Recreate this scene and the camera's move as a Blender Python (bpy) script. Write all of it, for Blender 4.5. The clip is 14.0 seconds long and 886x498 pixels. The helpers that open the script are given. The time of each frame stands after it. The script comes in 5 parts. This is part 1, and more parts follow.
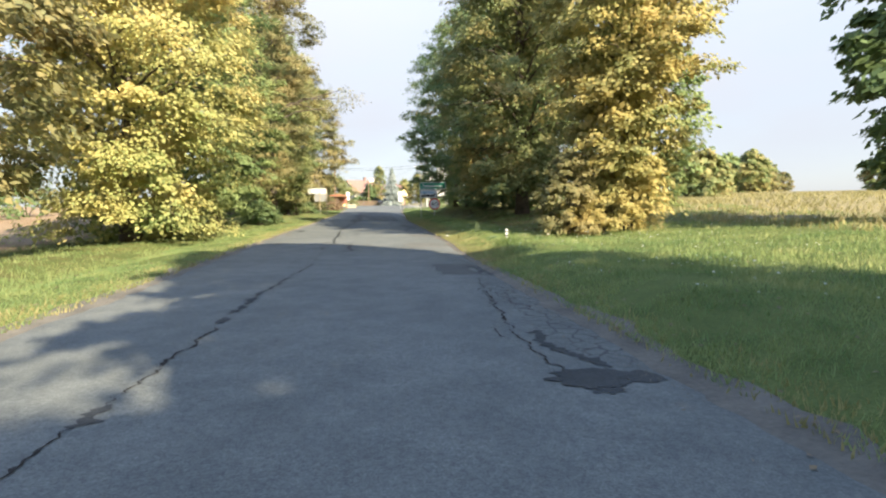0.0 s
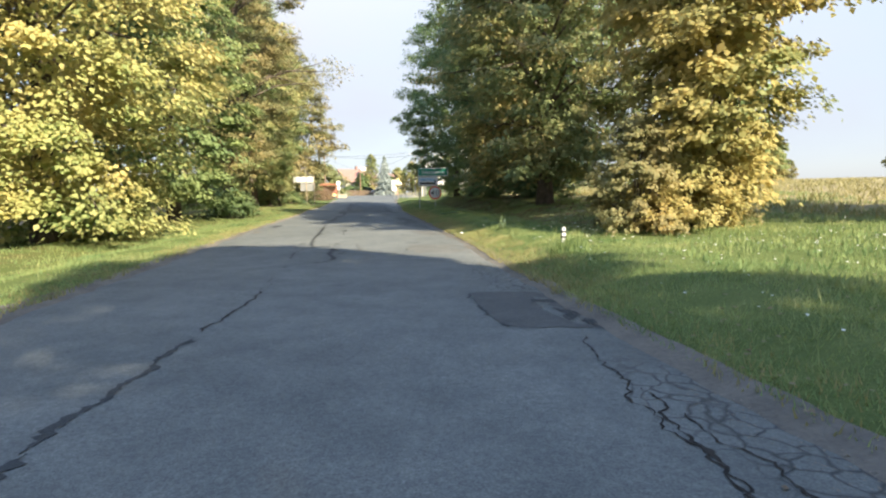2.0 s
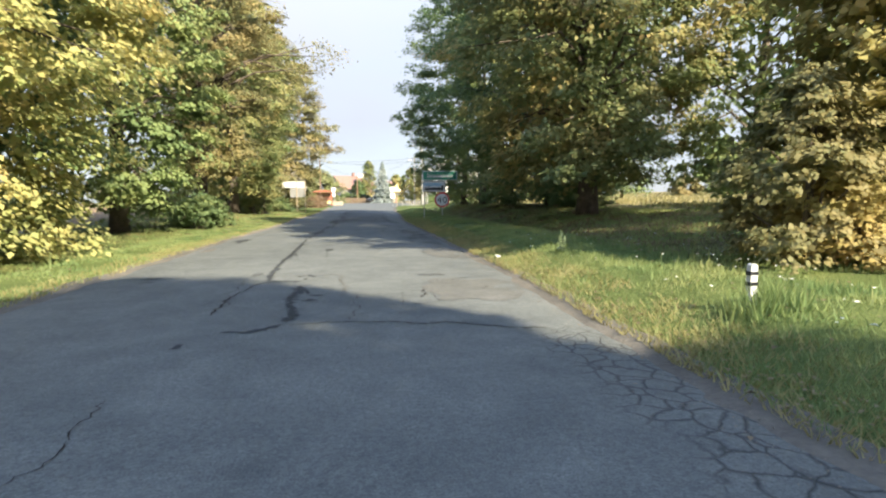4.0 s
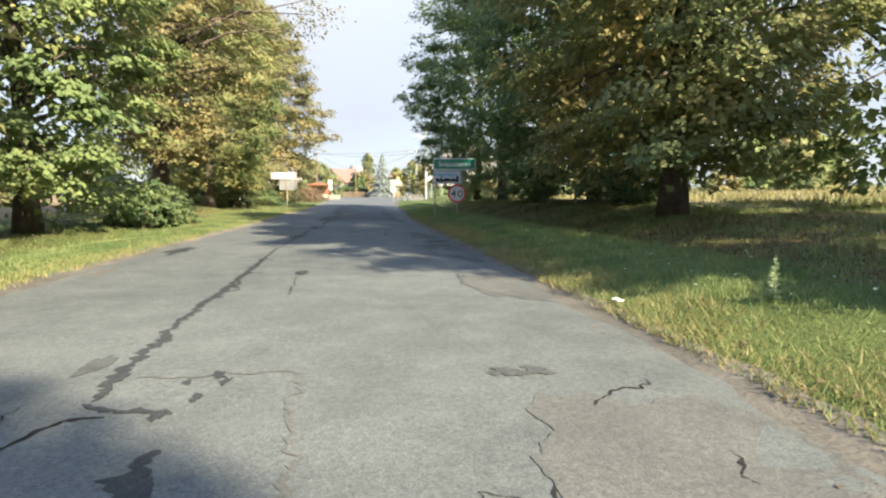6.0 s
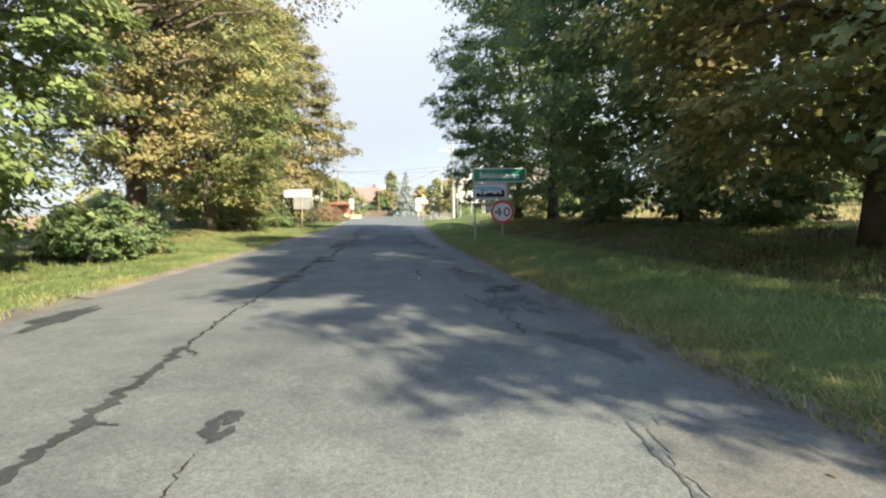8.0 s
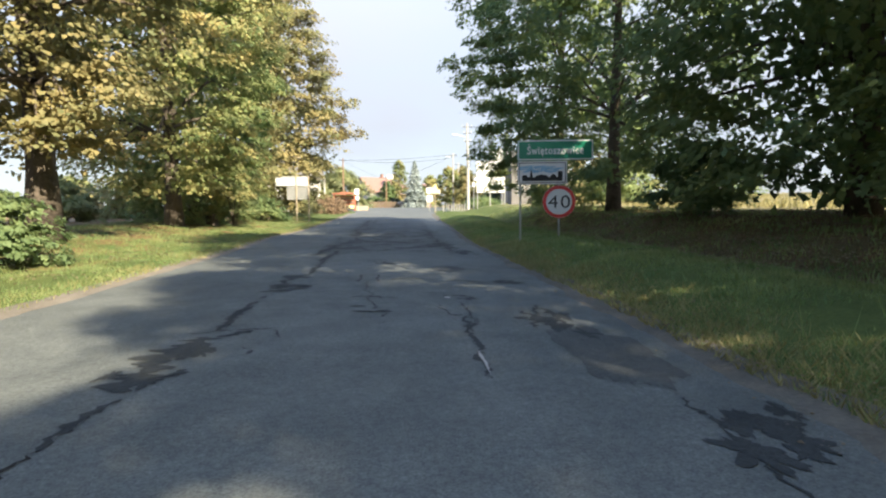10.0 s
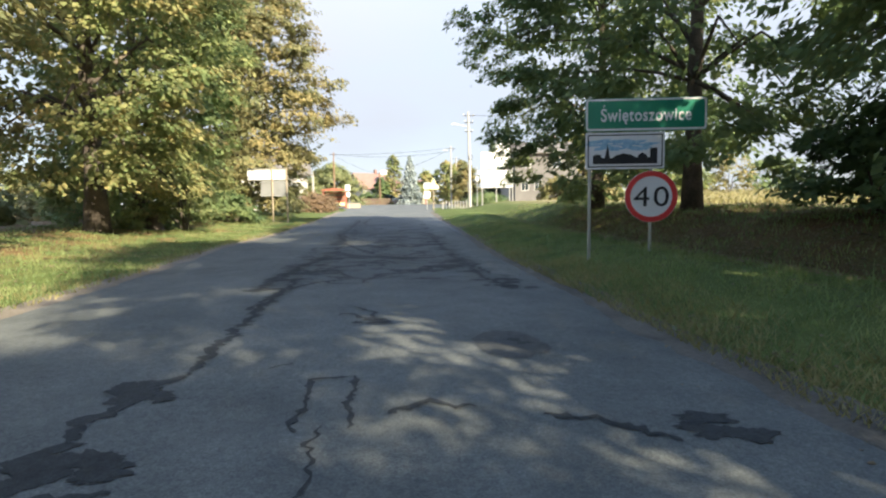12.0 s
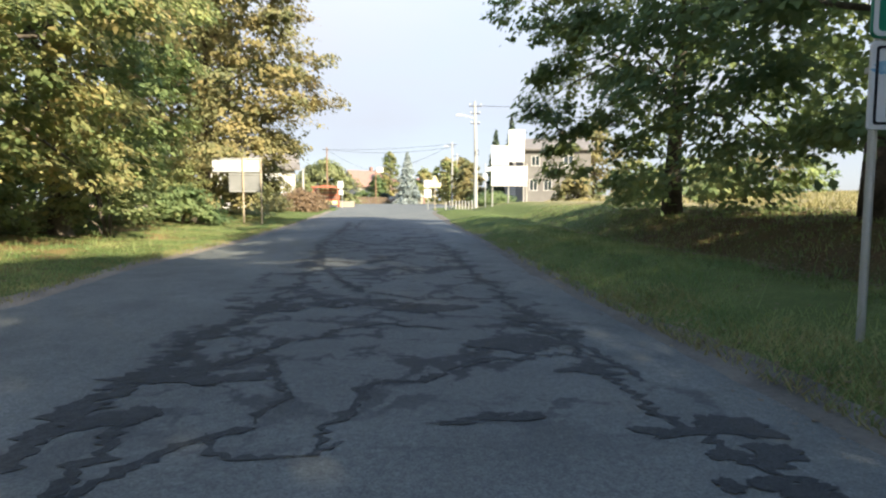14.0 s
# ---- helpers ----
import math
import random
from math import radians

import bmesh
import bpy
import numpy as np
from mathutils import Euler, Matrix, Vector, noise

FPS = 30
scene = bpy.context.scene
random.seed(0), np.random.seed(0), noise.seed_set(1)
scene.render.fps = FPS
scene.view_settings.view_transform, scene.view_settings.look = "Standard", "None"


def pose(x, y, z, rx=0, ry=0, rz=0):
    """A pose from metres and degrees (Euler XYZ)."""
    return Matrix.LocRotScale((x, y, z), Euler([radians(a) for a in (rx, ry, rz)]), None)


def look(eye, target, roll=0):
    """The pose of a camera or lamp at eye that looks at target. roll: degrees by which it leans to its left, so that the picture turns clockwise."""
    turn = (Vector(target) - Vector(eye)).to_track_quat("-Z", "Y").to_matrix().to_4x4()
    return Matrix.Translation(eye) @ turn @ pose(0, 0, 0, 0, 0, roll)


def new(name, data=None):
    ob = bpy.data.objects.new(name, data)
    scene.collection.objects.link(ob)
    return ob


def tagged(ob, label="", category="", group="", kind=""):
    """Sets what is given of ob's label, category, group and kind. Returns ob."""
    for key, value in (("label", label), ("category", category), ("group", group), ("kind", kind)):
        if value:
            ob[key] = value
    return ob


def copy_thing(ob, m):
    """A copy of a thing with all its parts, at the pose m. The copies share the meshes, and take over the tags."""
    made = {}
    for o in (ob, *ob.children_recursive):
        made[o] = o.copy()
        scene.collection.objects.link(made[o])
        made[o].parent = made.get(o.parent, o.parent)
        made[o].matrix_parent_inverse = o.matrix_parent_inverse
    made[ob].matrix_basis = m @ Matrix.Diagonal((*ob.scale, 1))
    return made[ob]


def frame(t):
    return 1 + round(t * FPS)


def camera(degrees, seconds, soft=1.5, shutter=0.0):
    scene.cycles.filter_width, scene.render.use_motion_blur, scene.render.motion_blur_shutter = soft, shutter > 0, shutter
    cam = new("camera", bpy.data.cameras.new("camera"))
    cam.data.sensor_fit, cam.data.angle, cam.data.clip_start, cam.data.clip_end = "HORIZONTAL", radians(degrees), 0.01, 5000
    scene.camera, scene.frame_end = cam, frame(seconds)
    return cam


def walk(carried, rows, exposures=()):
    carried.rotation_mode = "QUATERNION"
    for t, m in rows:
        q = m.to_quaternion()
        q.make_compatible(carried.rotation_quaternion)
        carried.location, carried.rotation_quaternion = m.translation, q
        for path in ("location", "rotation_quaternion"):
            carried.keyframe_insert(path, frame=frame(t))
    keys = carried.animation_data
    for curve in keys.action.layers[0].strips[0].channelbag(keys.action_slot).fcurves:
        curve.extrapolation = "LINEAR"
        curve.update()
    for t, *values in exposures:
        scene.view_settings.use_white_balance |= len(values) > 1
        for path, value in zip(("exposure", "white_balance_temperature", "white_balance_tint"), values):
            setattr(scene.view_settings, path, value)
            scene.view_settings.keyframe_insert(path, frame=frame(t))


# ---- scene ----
cam = camera(76.3, 14.0, soft=2.2)
METRES, EYE, TILT, LEAN, TURN = 36.0, 1.125, -7.5, 0.0, -6.9
ROWS = [
    (0.0, 0.0, 0.0, 0.0, 0.03, 3.03, 0.63),
    (0.5, -0.0038, 0.0278, 0.0037, -0.1, 2.96, 0.44),
    (1.0, -0.0089, 0.0665, 0.0088, -0.4, 2.64, 0.44),
    (1.5, -0.013, 0.1045, 0.0133, -0.67, 2.11, 0.71),
    (2.0, -0.0159, 0.1327, 0.0164, -0.71, 1.98, 0.96),
    (2.5, -0.0199, 0.1703, 0.0209, -0.83, 2.22, 0.93),
    (3.0, -0.024, 0.2083, 0.0256, -1.1, 2.69, 0.67),
    (5.5, -0.0407, 0.3698, 0.0453, -0.97, 2.88, 0.45),
    (6.0, -0.0464, 0.4142, 0.0513, -1.2, 2.33, 0.06),
    (6.5, -0.0508, 0.4522, 0.0557, -1.0, 2.64, -0.21),
    (7.0, -0.0552, 0.49, 0.0609, -1.25, 3.75, -0.11),
    (7.5, -0.0581, 0.5187, 0.066, 0.49, 4.22, 0.24),
    (10.0, -0.0823, 0.7015, 0.0911, 1.92, 3.29, 0.22),
    (10.5, -0.0865, 0.739, 0.0962, 1.89, 2.88, 0.72),
    (11.0, -0.0903, 0.7679, 0.1007, 1.83, 2.61, 0.92),
    (11.5, -0.0952, 0.8055, 0.1058, 1.61, 2.74, 0.72),
    (12.0, -0.1001, 0.8429, 0.111, 1.36, 2.94, 0.58),
    (12.5, -0.1039, 0.8708, 0.1149, 1.26, 2.98, 0.5),
    (13.0, -0.1094, 0.9107, 0.1205, 1.25, 2.99, 0.25),
    (13.5, -0.1143, 0.9481, 0.1259, 0.94, 2.88, -0.13),
    (14.0, -0.1188, 0.9842, 0.1303, 0.84, 2.9, -0.1),
]
walk(cam, [(t, pose(0, 0, EYE, TILT, LEAN, TURN) @ pose(METRES * x, METRES * y, METRES * z, 90 + pitch, roll, yaw)) for t, x, y, z, yaw, pitch, roll in ROWS],
     exposures=[(0.0, 1.68, 6400, 8), (3.0, 1.68, 6250, 8), (7.5, 1.66, 6250, 8), (14.0, 1.65, 6250, 8)])

# ---- light ----
SUN_EL, SUN_AZ = 33.0, 150.0
world = bpy.data.worlds.new("world")
scene.world = world
world.use_nodes = True
wn, wl = world.node_tree.nodes, world.node_tree.links
sky = wn.new("ShaderNodeTexSky")
sky.sky_type, sky.sun_disc = "NISHITA", False
sky.sun_elevation, sky.sun_rotation = radians(SUN_EL), radians(SUN_AZ)
sky.air_density, sky.dust_density, sky.ozone_density = 1.0, 1.0, 1.0
# thin bright cloud veil over the blue
veil = wn.new("ShaderNodeTexNoise")
veil.inputs["Scale"].default_value, veil.inputs["Detail"].default_value, veil.inputs["Roughness"].default_value = 1.8, 5.0, 0.5
stretch = wn.new("ShaderNodeMapping")
stretch.inputs["Scale"].default_value = (1.0, 1.0, 2.6)
wl.new(wn.new("ShaderNodeTexCoord").outputs["Generated"], stretch.inputs["Vector"])
wl.new(stretch.outputs[0], veil.inputs["Vector"])
cover = wn.new("ShaderNodeMapRange")
for i, v in ((1, 0.36), (2, 0.66), (3, 0.7), (4, 1.0)):
    cover.inputs[i].default_value = v
wl.new(veil.outputs[0], cover.inputs[0])
updown = wn.new("ShaderNodeSeparateXYZ")
wl.new(stretch.inputs["Vector"].links[0].from_socket, updown.inputs[0])
# the veil thins out overhead, where the sky is bluer
thin = wn.new("ShaderNodeMapRange")
for i, v in ((1, 0.36), (2, 0.7), (3, 1.0), (4, 0.0)):
    thin.inputs[i].default_value = v
wl.new(updown.outputs[2], thin.inputs[0])
veiled = wn.new("ShaderNodeMath")
veiled.operation = "MULTIPLY"
wl.new(cover.outputs[0], veiled.inputs[0])
wl.new(thin.outputs[0], veiled.inputs[1])
cloud = wn.new("ShaderNodeMix")
cloud.data_type = "RGBA"
cloud.inputs[7].default_value = (3.2, 3.28, 3.62, 1)
wl.new(veiled.outputs[0], cloud.inputs[0])
wl.new(sky.outputs[0], cloud.inputs[6])
square = wn.new("ShaderNodeMath")
square.operation = "MULTIPLY"
wl.new(updown.outputs[2], square.inputs[0])
wl.new(updown.outputs[2], square.inputs[1])
lift = wn.new("ShaderNodeMath")
lift.operation = "MULTIPLY_ADD"
lift.inputs[1].default_value, lift.inputs[2].default_value = 1.9, 0.95
wl.new(square.outputs[0], lift.inputs[0])
graded = wn.new("ShaderNodeVectorMath")
graded.operation = "SCALE"
wl.new(cloud.outputs[2], graded.inputs[0])
wl.new(lift.outputs[0], graded.inputs["Scale"])
wl.new(graded.outputs[0], wn["Background"].inputs[0])
wn["Background"].inputs[1].default_value = 0.082
sun = new("sun", bpy.data.lights.new("sun", "SUN"))
sun.data.energy, sun.data.angle, sun.data.color = 5.0, radians(0.6), (1.0, 0.845, 0.61)
to_sun = Vector((math.cos(radians(SUN_EL)) * math.sin(radians(SUN_AZ)), math.cos(radians(SUN_EL)) * math.cos(radians(SUN_AZ)), math.sin(radians(SUN_EL))))
sun.matrix_world = look(to_sun * 60, (0, 0, 0))


# ---- materials ----
def material(name):
    m = bpy.data.materials.new(name)
    m.use_nodes = True
    nt = m.node_tree
    return m, nt, nt.nodes["Principled BSDF"]


def node(nt, kind, **values):
    n = nt.nodes.new(kind)
    for k, v in values.items():
        n.inputs[k.replace("_", " ")].default_value = v
    return n


def ramp(nt, source, stops):
    r = nt.nodes.new("ShaderNodeValToRGB")
    while len(r.color_ramp.elements) < len(stops):
        r.color_ramp.elements.new(0.5)
    for e, (p, c) in zip(r.color_ramp.elements, stops):
        e.position, e.color = p, (*c, 1)
    nt.links.new(source, r.inputs[0])
    return r.outputs[0]


def mixed(nt, fac, a, b, how="MIX"):
    m = nt.nodes.new("ShaderNodeMix")
    m.data_type, m.blend_type = "RGBA", how
    for sock, v in ((m.inputs[0], fac), (m.inputs[6], a), (m.inputs[7], b)):
        if isinstance(v, bpy.types.NodeSocket):
            nt.links.new(v, sock)
        else:
            sock.default_value = v if isinstance(v, (int, float)) else (*v, 1)
    return m.outputs[2]


def maths(nt, op, a, b=0.0, clamp=False):
    m = nt.nodes.new("ShaderNodeMath")
    m.operation, m.use_clamp = op, clamp
    for sock, v in zip(m.inputs, (a, b)):
        if isinstance(v, bpy.types.NodeSocket):
            nt.links.new(v, sock)
        else:
            sock.default_value = v
    return m.outputs[0]


def world_place(nt):
    return nt.nodes.new("ShaderNodeNewGeometry").outputs["Position"]


def noise_tex(nt, vec, scale, detail=4.0, rough=0.55):
    n = node(nt, "ShaderNodeTexNoise", Scale=scale, Detail=detail, Roughness=rough)
    nt.links.new(vec, n.inputs["Vector"])
    return n.outputs[0]


def bump(nt, bsdf, height, strength, distance):
    b = node(nt, "ShaderNodeBump", Strength=strength, Distance=distance)
    nt.links.new(height, b.inputs["Height"])
    nt.links.new(b.outputs[0], bsdf.inputs["Normal"])


def surface(name, dark, light, scale, rough=0.8, metal=0.0, fine=60.0, relief=0.3, depth=0.004, spec=0.3):
    """A two-scale mottled surface."""
    m, nt, b = material(name)
    tc = nt.nodes.new("ShaderNodeTexCoord").outputs["Object"]
    big = noise_tex(nt, tc, scale)
    small = noise_tex(nt, tc, fine, 3.0)
    col = ramp(nt, maths(nt, "ADD", maths(nt, "MULTIPLY", big, 0.65), maths(nt, "MULTIPLY", small, 0.35)), [(0.3, dark), (0.7, light)])
    nt.links.new(col, b.inputs["Base Color"])
    b.inputs["Roughness"].default_value, b.inputs["Metallic"].default_value = rough, metal
    b.inputs["Specular IOR Level"].default_value = spec
    bump(nt, b, small, relief, depth)
    return m


def leaf_material(name, colours, translucent=0.48, patch=0.45, turning=0.0, gain=1.36):
    """Leaf colours vary leaf by leaf and in patches through the crown."""
    m, nt, b = material(name)
    geo = nt.nodes.new("ShaderNodeNewGeometry")
    one = geo.outputs["Random Per Island"]
    area = noise_tex(nt, geo.outputs["Position"], patch, 3.0)
    value = maths(nt, "ADD", maths(nt, "MULTIPLY", one, 0.28), maths(nt, "MULTIPLY", maths(nt, "SUBTRACT", area, 0.26), 1.55))
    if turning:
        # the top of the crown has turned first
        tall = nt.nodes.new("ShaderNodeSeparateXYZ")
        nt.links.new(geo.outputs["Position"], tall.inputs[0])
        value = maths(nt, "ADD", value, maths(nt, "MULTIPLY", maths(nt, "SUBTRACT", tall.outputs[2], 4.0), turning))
    col = ramp(nt, value, [(i / (len(colours) - 1), tuple(gain * (0.88 * q + 0.12 * sum(c) / 3) for q in c)) for i, c in enumerate(colours)])
    nt.links.new(col, b.inputs["Base Color"])
    b.inputs["Roughness"].default_value, b.inputs["Specular IOR Level"].default_value = 0.6, 0.18
    tr = nt.nodes.new("ShaderNodeBsdfTranslucent")
    nt.links.new(col, tr.inputs[0])
    mx = nt.nodes.new("ShaderNodeMixShader")
    mx.inputs[0].default_value = translucent
    nt.links.new(b.outputs[0], mx.inputs[1])
    nt.links.new(tr.outputs[0], mx.inputs[2])
    nt.links.new(mx.outputs[0], nt.nodes["Material Output"].inputs["Surface"])
    return m


def asphalt_material(name, dark, light, cracks=True):
    m, nt, b = material(name)
    pos = world_place(nt)
    big = noise_tex(nt, pos, 0.35, 5.0)
    mid = noise_tex(nt, pos, 2.2, 5.0, 0.65)
    grain = noise_tex(nt, pos, 85.0, 2.0, 0.7)
    col = ramp(nt, maths(nt, "ADD", maths(nt, "MULTIPLY", big, 0.5), maths(nt, "MULTIPLY", mid, 0.5)), [(0.32, dark), (0.68, light)])
    speck = noise_tex(nt, pos, 26.0, 3.0, 0.7)
    col = mixed(nt, 0.6, col, ramp(nt, speck, [(0.34, (0.7, 0.7, 0.7)), (0.66, (1.25, 1.24, 1.2))]), "MULTIPLY")
    col = mixed(nt, 0.75, col, ramp(nt, grain, [(0.3, (0.55, 0.55, 0.55)), (0.7, (1.35, 1.33, 1.3))]), "MULTIPLY")
    height = grain
    if cracks:
        # crazed stretches: a broken margin by the verge and the worn stretch before the village
        warp = nt.nodes.new("ShaderNodeVectorMath")
        warp.operation = "ADD"
        nt.links.new(pos, warp.inputs[0])
        wob = node(nt, "ShaderNodeTexNoise", Scale=3.0, Detail=3.0)
        nt.links.new(pos, wob.inputs["Vector"])
        sc = nt.nodes.new("ShaderNodeVectorMath")
        sc.operation = "SCALE"
        sc.inputs["Scale"].default_value = 0.22
        nt.links.new(wob.outputs[1], sc.inputs[0])
        nt.links.new(sc.outputs[0], warp.inputs[1])
        vor = node(nt, "ShaderNodeTexVoronoi", Scale=5.2)
        vor.feature = "DISTANCE_TO_EDGE"
        nt.links.new(warp.outputs[0], vor.inputs["Vector"])
        line = ramp(nt, vor.outputs["Distance"], [(0.0, (1, 1, 1)), (0.075, (0, 0, 0))])
        sep = nt.nodes.new("ShaderNodeSeparateXYZ")
        nt.links.new(pos, sep.inputs[0])
        margin = maths(nt, "MULTIPLY", maths(nt, "SUBTRACT", maths(nt, "ADD", sep.outputs[0], maths(nt, "MULTIPLY", mid, 0.7)), 1.75), 4.0, True)
        crazed = maths(nt, "MULTIPLY", maths(nt, "MULTIPLY", maths(nt, "SUBTRACT", sep.outputs[1], 11.3), 3.0, True), maths(nt, "MULTIPLY", maths(nt, "SUBTRACT", 14.8, sep.outputs[1]), 3.0, True))
        broken = maths(nt, "MULTIPLY", maths(nt, "MULTIPLY", maths(nt, "SUBTRACT", sep.outputs[1], 3.6), 2.0, True), maths(nt, "MULTIPLY", maths(nt, "SUBTRACT", 8.8, sep.outputs[1]), 1.2, True))
        where = maths(nt, "MULTIPLY", margin, maths(nt, "ADD", crazed, broken))
        crack = maths(nt, "MULTIPLY", line, where)
        col = mixed(nt, maths(nt, "MULTIPLY", crack, 0.75), col, (0.02, 0.02, 0.02))
        height = maths(nt, "SUBTRACT", grain, maths(nt, "MULTIPLY", crack, 2.0))
        # tar-sealed breaks in the worn stretch before the village
        wob2 = node(nt, "ShaderNodeTexNoise", Scale=1.1, Detail=5.0, Roughness=0.62)
        nt.links.new(pos, wob2.inputs["Vector"])
        sc2 = nt.nodes.new("ShaderNodeVectorMath")
        sc2.operation = "SCALE"
        sc2.inputs["Scale"].default_value = 1.5
        nt.links.new(wob2.outputs[1], sc2.inputs[0])
        warp2 = nt.nodes.new("ShaderNodeVectorMath")
        warp2.operation = "ADD"
        nt.links.new(pos, warp2.inputs[0])
        nt.links.new(sc2.outputs[0], warp2.inputs[1])
        vor2 = node(nt, "ShaderNodeTexVoronoi", Scale=1.25)
        vor2.feature = "DISTANCE_TO_EDGE"
        nt.links.new(warp2.outputs[0], vor2.inputs["Vector"])
        vary = noise_tex(nt, pos, 1.7, 5.0, 0.65)
        thick = maths(nt, "MULTIPLY", maths(nt, "SUBTRACT", vary, 0.385), 0.62)
        tar = maths(nt, "MULTIPLY", maths(nt, "SUBTRACT", thick, vor2.outputs["Distance"]), 16.0, True)
        shift = maths(nt, "MULTIPLY", maths(nt, "SUBTRACT", mid, 0.5), 1.6)
        sx = maths(nt, "ADD", sep.outputs[0], shift)
        zone = maths(nt, "MULTIPLY", maths(nt, "MULTIPLY", maths(nt, "ADD", sx, 1.75), 5.0, True), maths(nt, "MULTIPLY", maths(nt, "SUBTRACT", 1.9, sx), 4.0, True))
        zone = maths(nt, "MULTIPLY", zone, maths(nt, "MULTIPLY", maths(nt, "SUBTRACT", maths(nt, "ADD", sep.outputs[1], shift), 38.0), 0.7, True))
        zone = maths(nt, "MULTIPLY", zone, maths(nt, "MULTIPLY", maths(nt, "SUBTRACT", 66.0, sep.outputs[1]), 0.15, True))
        tar = maths(nt, "MULTIPLY", tar, zone)
        col = mixed(nt, maths(nt, "MULTIPLY", zone, 0.25), col, (0.055, 0.057, 0.06))
        col = mixed(nt, maths(nt, "MULTIPLY", tar, 0.8), col, (0.028, 0.03, 0.033))
    nt.links.new(col, b.inputs["Base Color"])
    b.inputs["Roughness"].default_value, b.inputs["Specular IOR Level"].default_value = 0.85, 0.25
    bump(nt, b, height, 0.5, 0.006)
    return m


def ground_material():
    m, nt, b = material("turf_and_soil")
    pos = world_place(nt)
    sep = nt.nodes.new("ShaderNodeSeparateXYZ")
    nt.links.new(pos, sep.inputs[0])
    big = noise_tex(nt, pos, 0.25, 5.0)
    mid = noise_tex(nt, pos, 1.6, 5.0, 0.65)
    fine = noise_tex(nt, pos, 28.0, 3.0, 0.7)
    grass = ramp(nt, maths(nt, "ADD", maths(nt, "MULTIPLY", mid, 0.5), maths(nt, "MULTIPLY", fine, 0.5)), [(0.3, (0.06, 0.085, 0.028)), (0.55, (0.112, 0.142, 0.046)), (0.75, (0.2, 0.21, 0.085))])
    straw = ramp(nt, maths(nt, "ADD", maths(nt, "MULTIPLY", fine, 0.5), maths(nt, "MULTIPLY", mid, 0.5)), [(0.3, (0.16, 0.135, 0.075)), (0.5, (0.26, 0.215, 0.12)), (0.7, (0.34, 0.29, 0.185))])
    soil = ramp(nt, fine, [(0.3, (0.055, 0.04, 0.024)), (0.7, (0.17, 0.11, 0.055))])
    field = ramp(nt, fine, [(0.3, (0.23, 0.165, 0.105)), (0.7, (0.33, 0.245, 0.16))])
    # straw meadow far to the right, pale ploughed field to the left, leaf litter on the bank under the trees
    wob = maths(nt, "MULTIPLY", maths(nt, "SUBTRACT", big, 0.5), 6.0)
    x, y = maths(nt, "ADD", sep.outputs[0], wob), maths(nt, "ADD", sep.outputs[1], wob)
    meadow = maths(nt, "MULTIPLY", maths(nt, "SUBTRACT", maths(nt, "ADD", x, maths(nt, "MULTIPLY", maths(nt, "MINIMUM", y, 30.0), 0.25)), 14.0), 0.25, True)
    col = mixed(nt, maths(nt, "MULTIPLY", meadow, 0.85), grass, straw)
    ploughed = maths(nt, "MULTIPLY", maths(nt, "SUBTRACT", maths(nt, "MULTIPLY", x, -1.0), 11.0), 0.7, True)
    col = mixed(nt, ploughed, col, field)
    bank = maths(nt, "MULTIPLY", maths(nt, "MULTIPLY", maths(nt, "SUBTRACT", sep.outputs[0], 4.3), 1.2, True), maths(nt, "MULTIPLY", maths(nt, "SUBTRACT", 10.5, x), 0.6, True))
    along = maths(nt, "MULTIPLY", maths(nt, "MULTIPLY", maths(nt, "SUBTRACT", sep.outputs[1], 17.0), 0.3, True), maths(nt, "MULTIPLY", maths(nt, "SUBTRACT", 52.0, y), 0.2, True))
    litter = maths(nt, "MULTIPLY", maths(nt, "MULTIPLY", bank, along), maths(nt, "MULTIPLY", mid, 1.6, True))
    under = maths(nt, "MULTIPLY", maths(nt, "MULTIPLY", maths(nt, "SUBTRACT", maths(nt, "MULTIPLY", sep.outputs[0], -1.0), 6.0), 0.8, True), maths(nt, "MULTIPLY", maths(nt, "SUBTRACT", 11.5, maths(nt, "MULTIPLY", sep.outputs[0], -1.0)), 0.5, True))
    under = maths(nt, "MULTIPLY", under, maths(nt, "MULTIPLY", maths(nt, "SUBTRACT", mid, 0.4), 4.0, True))
    col = mixed(nt, litter, col, soil)
    # drifts of brown leaves under the trees on the other side
    drift = maths(nt, "MULTIPLY", maths(nt, "MULTIPLY", maths(nt, "SUBTRACT", maths(nt, "MULTIPLY", x, -1.0), 4.7), 0.9, True), maths(nt, "MULTIPLY", maths(nt, "SUBTRACT", y, 33.0), 0.2, True))
    drift = maths(nt, "MULTIPLY", drift, maths(nt, "MULTIPLY", maths(nt, "SUBTRACT", mid, 0.44), 7.0, True))
    drift = maths(nt, "MULTIPLY", drift, maths(nt, "MULTIPLY", maths(nt, "SUBTRACT", 66.0, y), 0.3, True))
    col = mixed(nt, maths(nt, "MULTIPLY", drift, 0.8), col, ramp(nt, fine, [(0.3, (0.13, 0.08, 0.04)), (0.7, (0.34, 0.23, 0.11))]))
    col = mixed(nt, maths(nt, "MULTIPLY", under, 0.55), col, soil)
    nt.links.new(col, b.inputs["Base Color"])
    b.inputs["Roughness"].default_value, b.inputs["Specular IOR Level"].default_value = 0.95, 0.1
    bump(nt, b, maths(nt, "ADD", fine, mid), 0.7, 0.05)
    return m


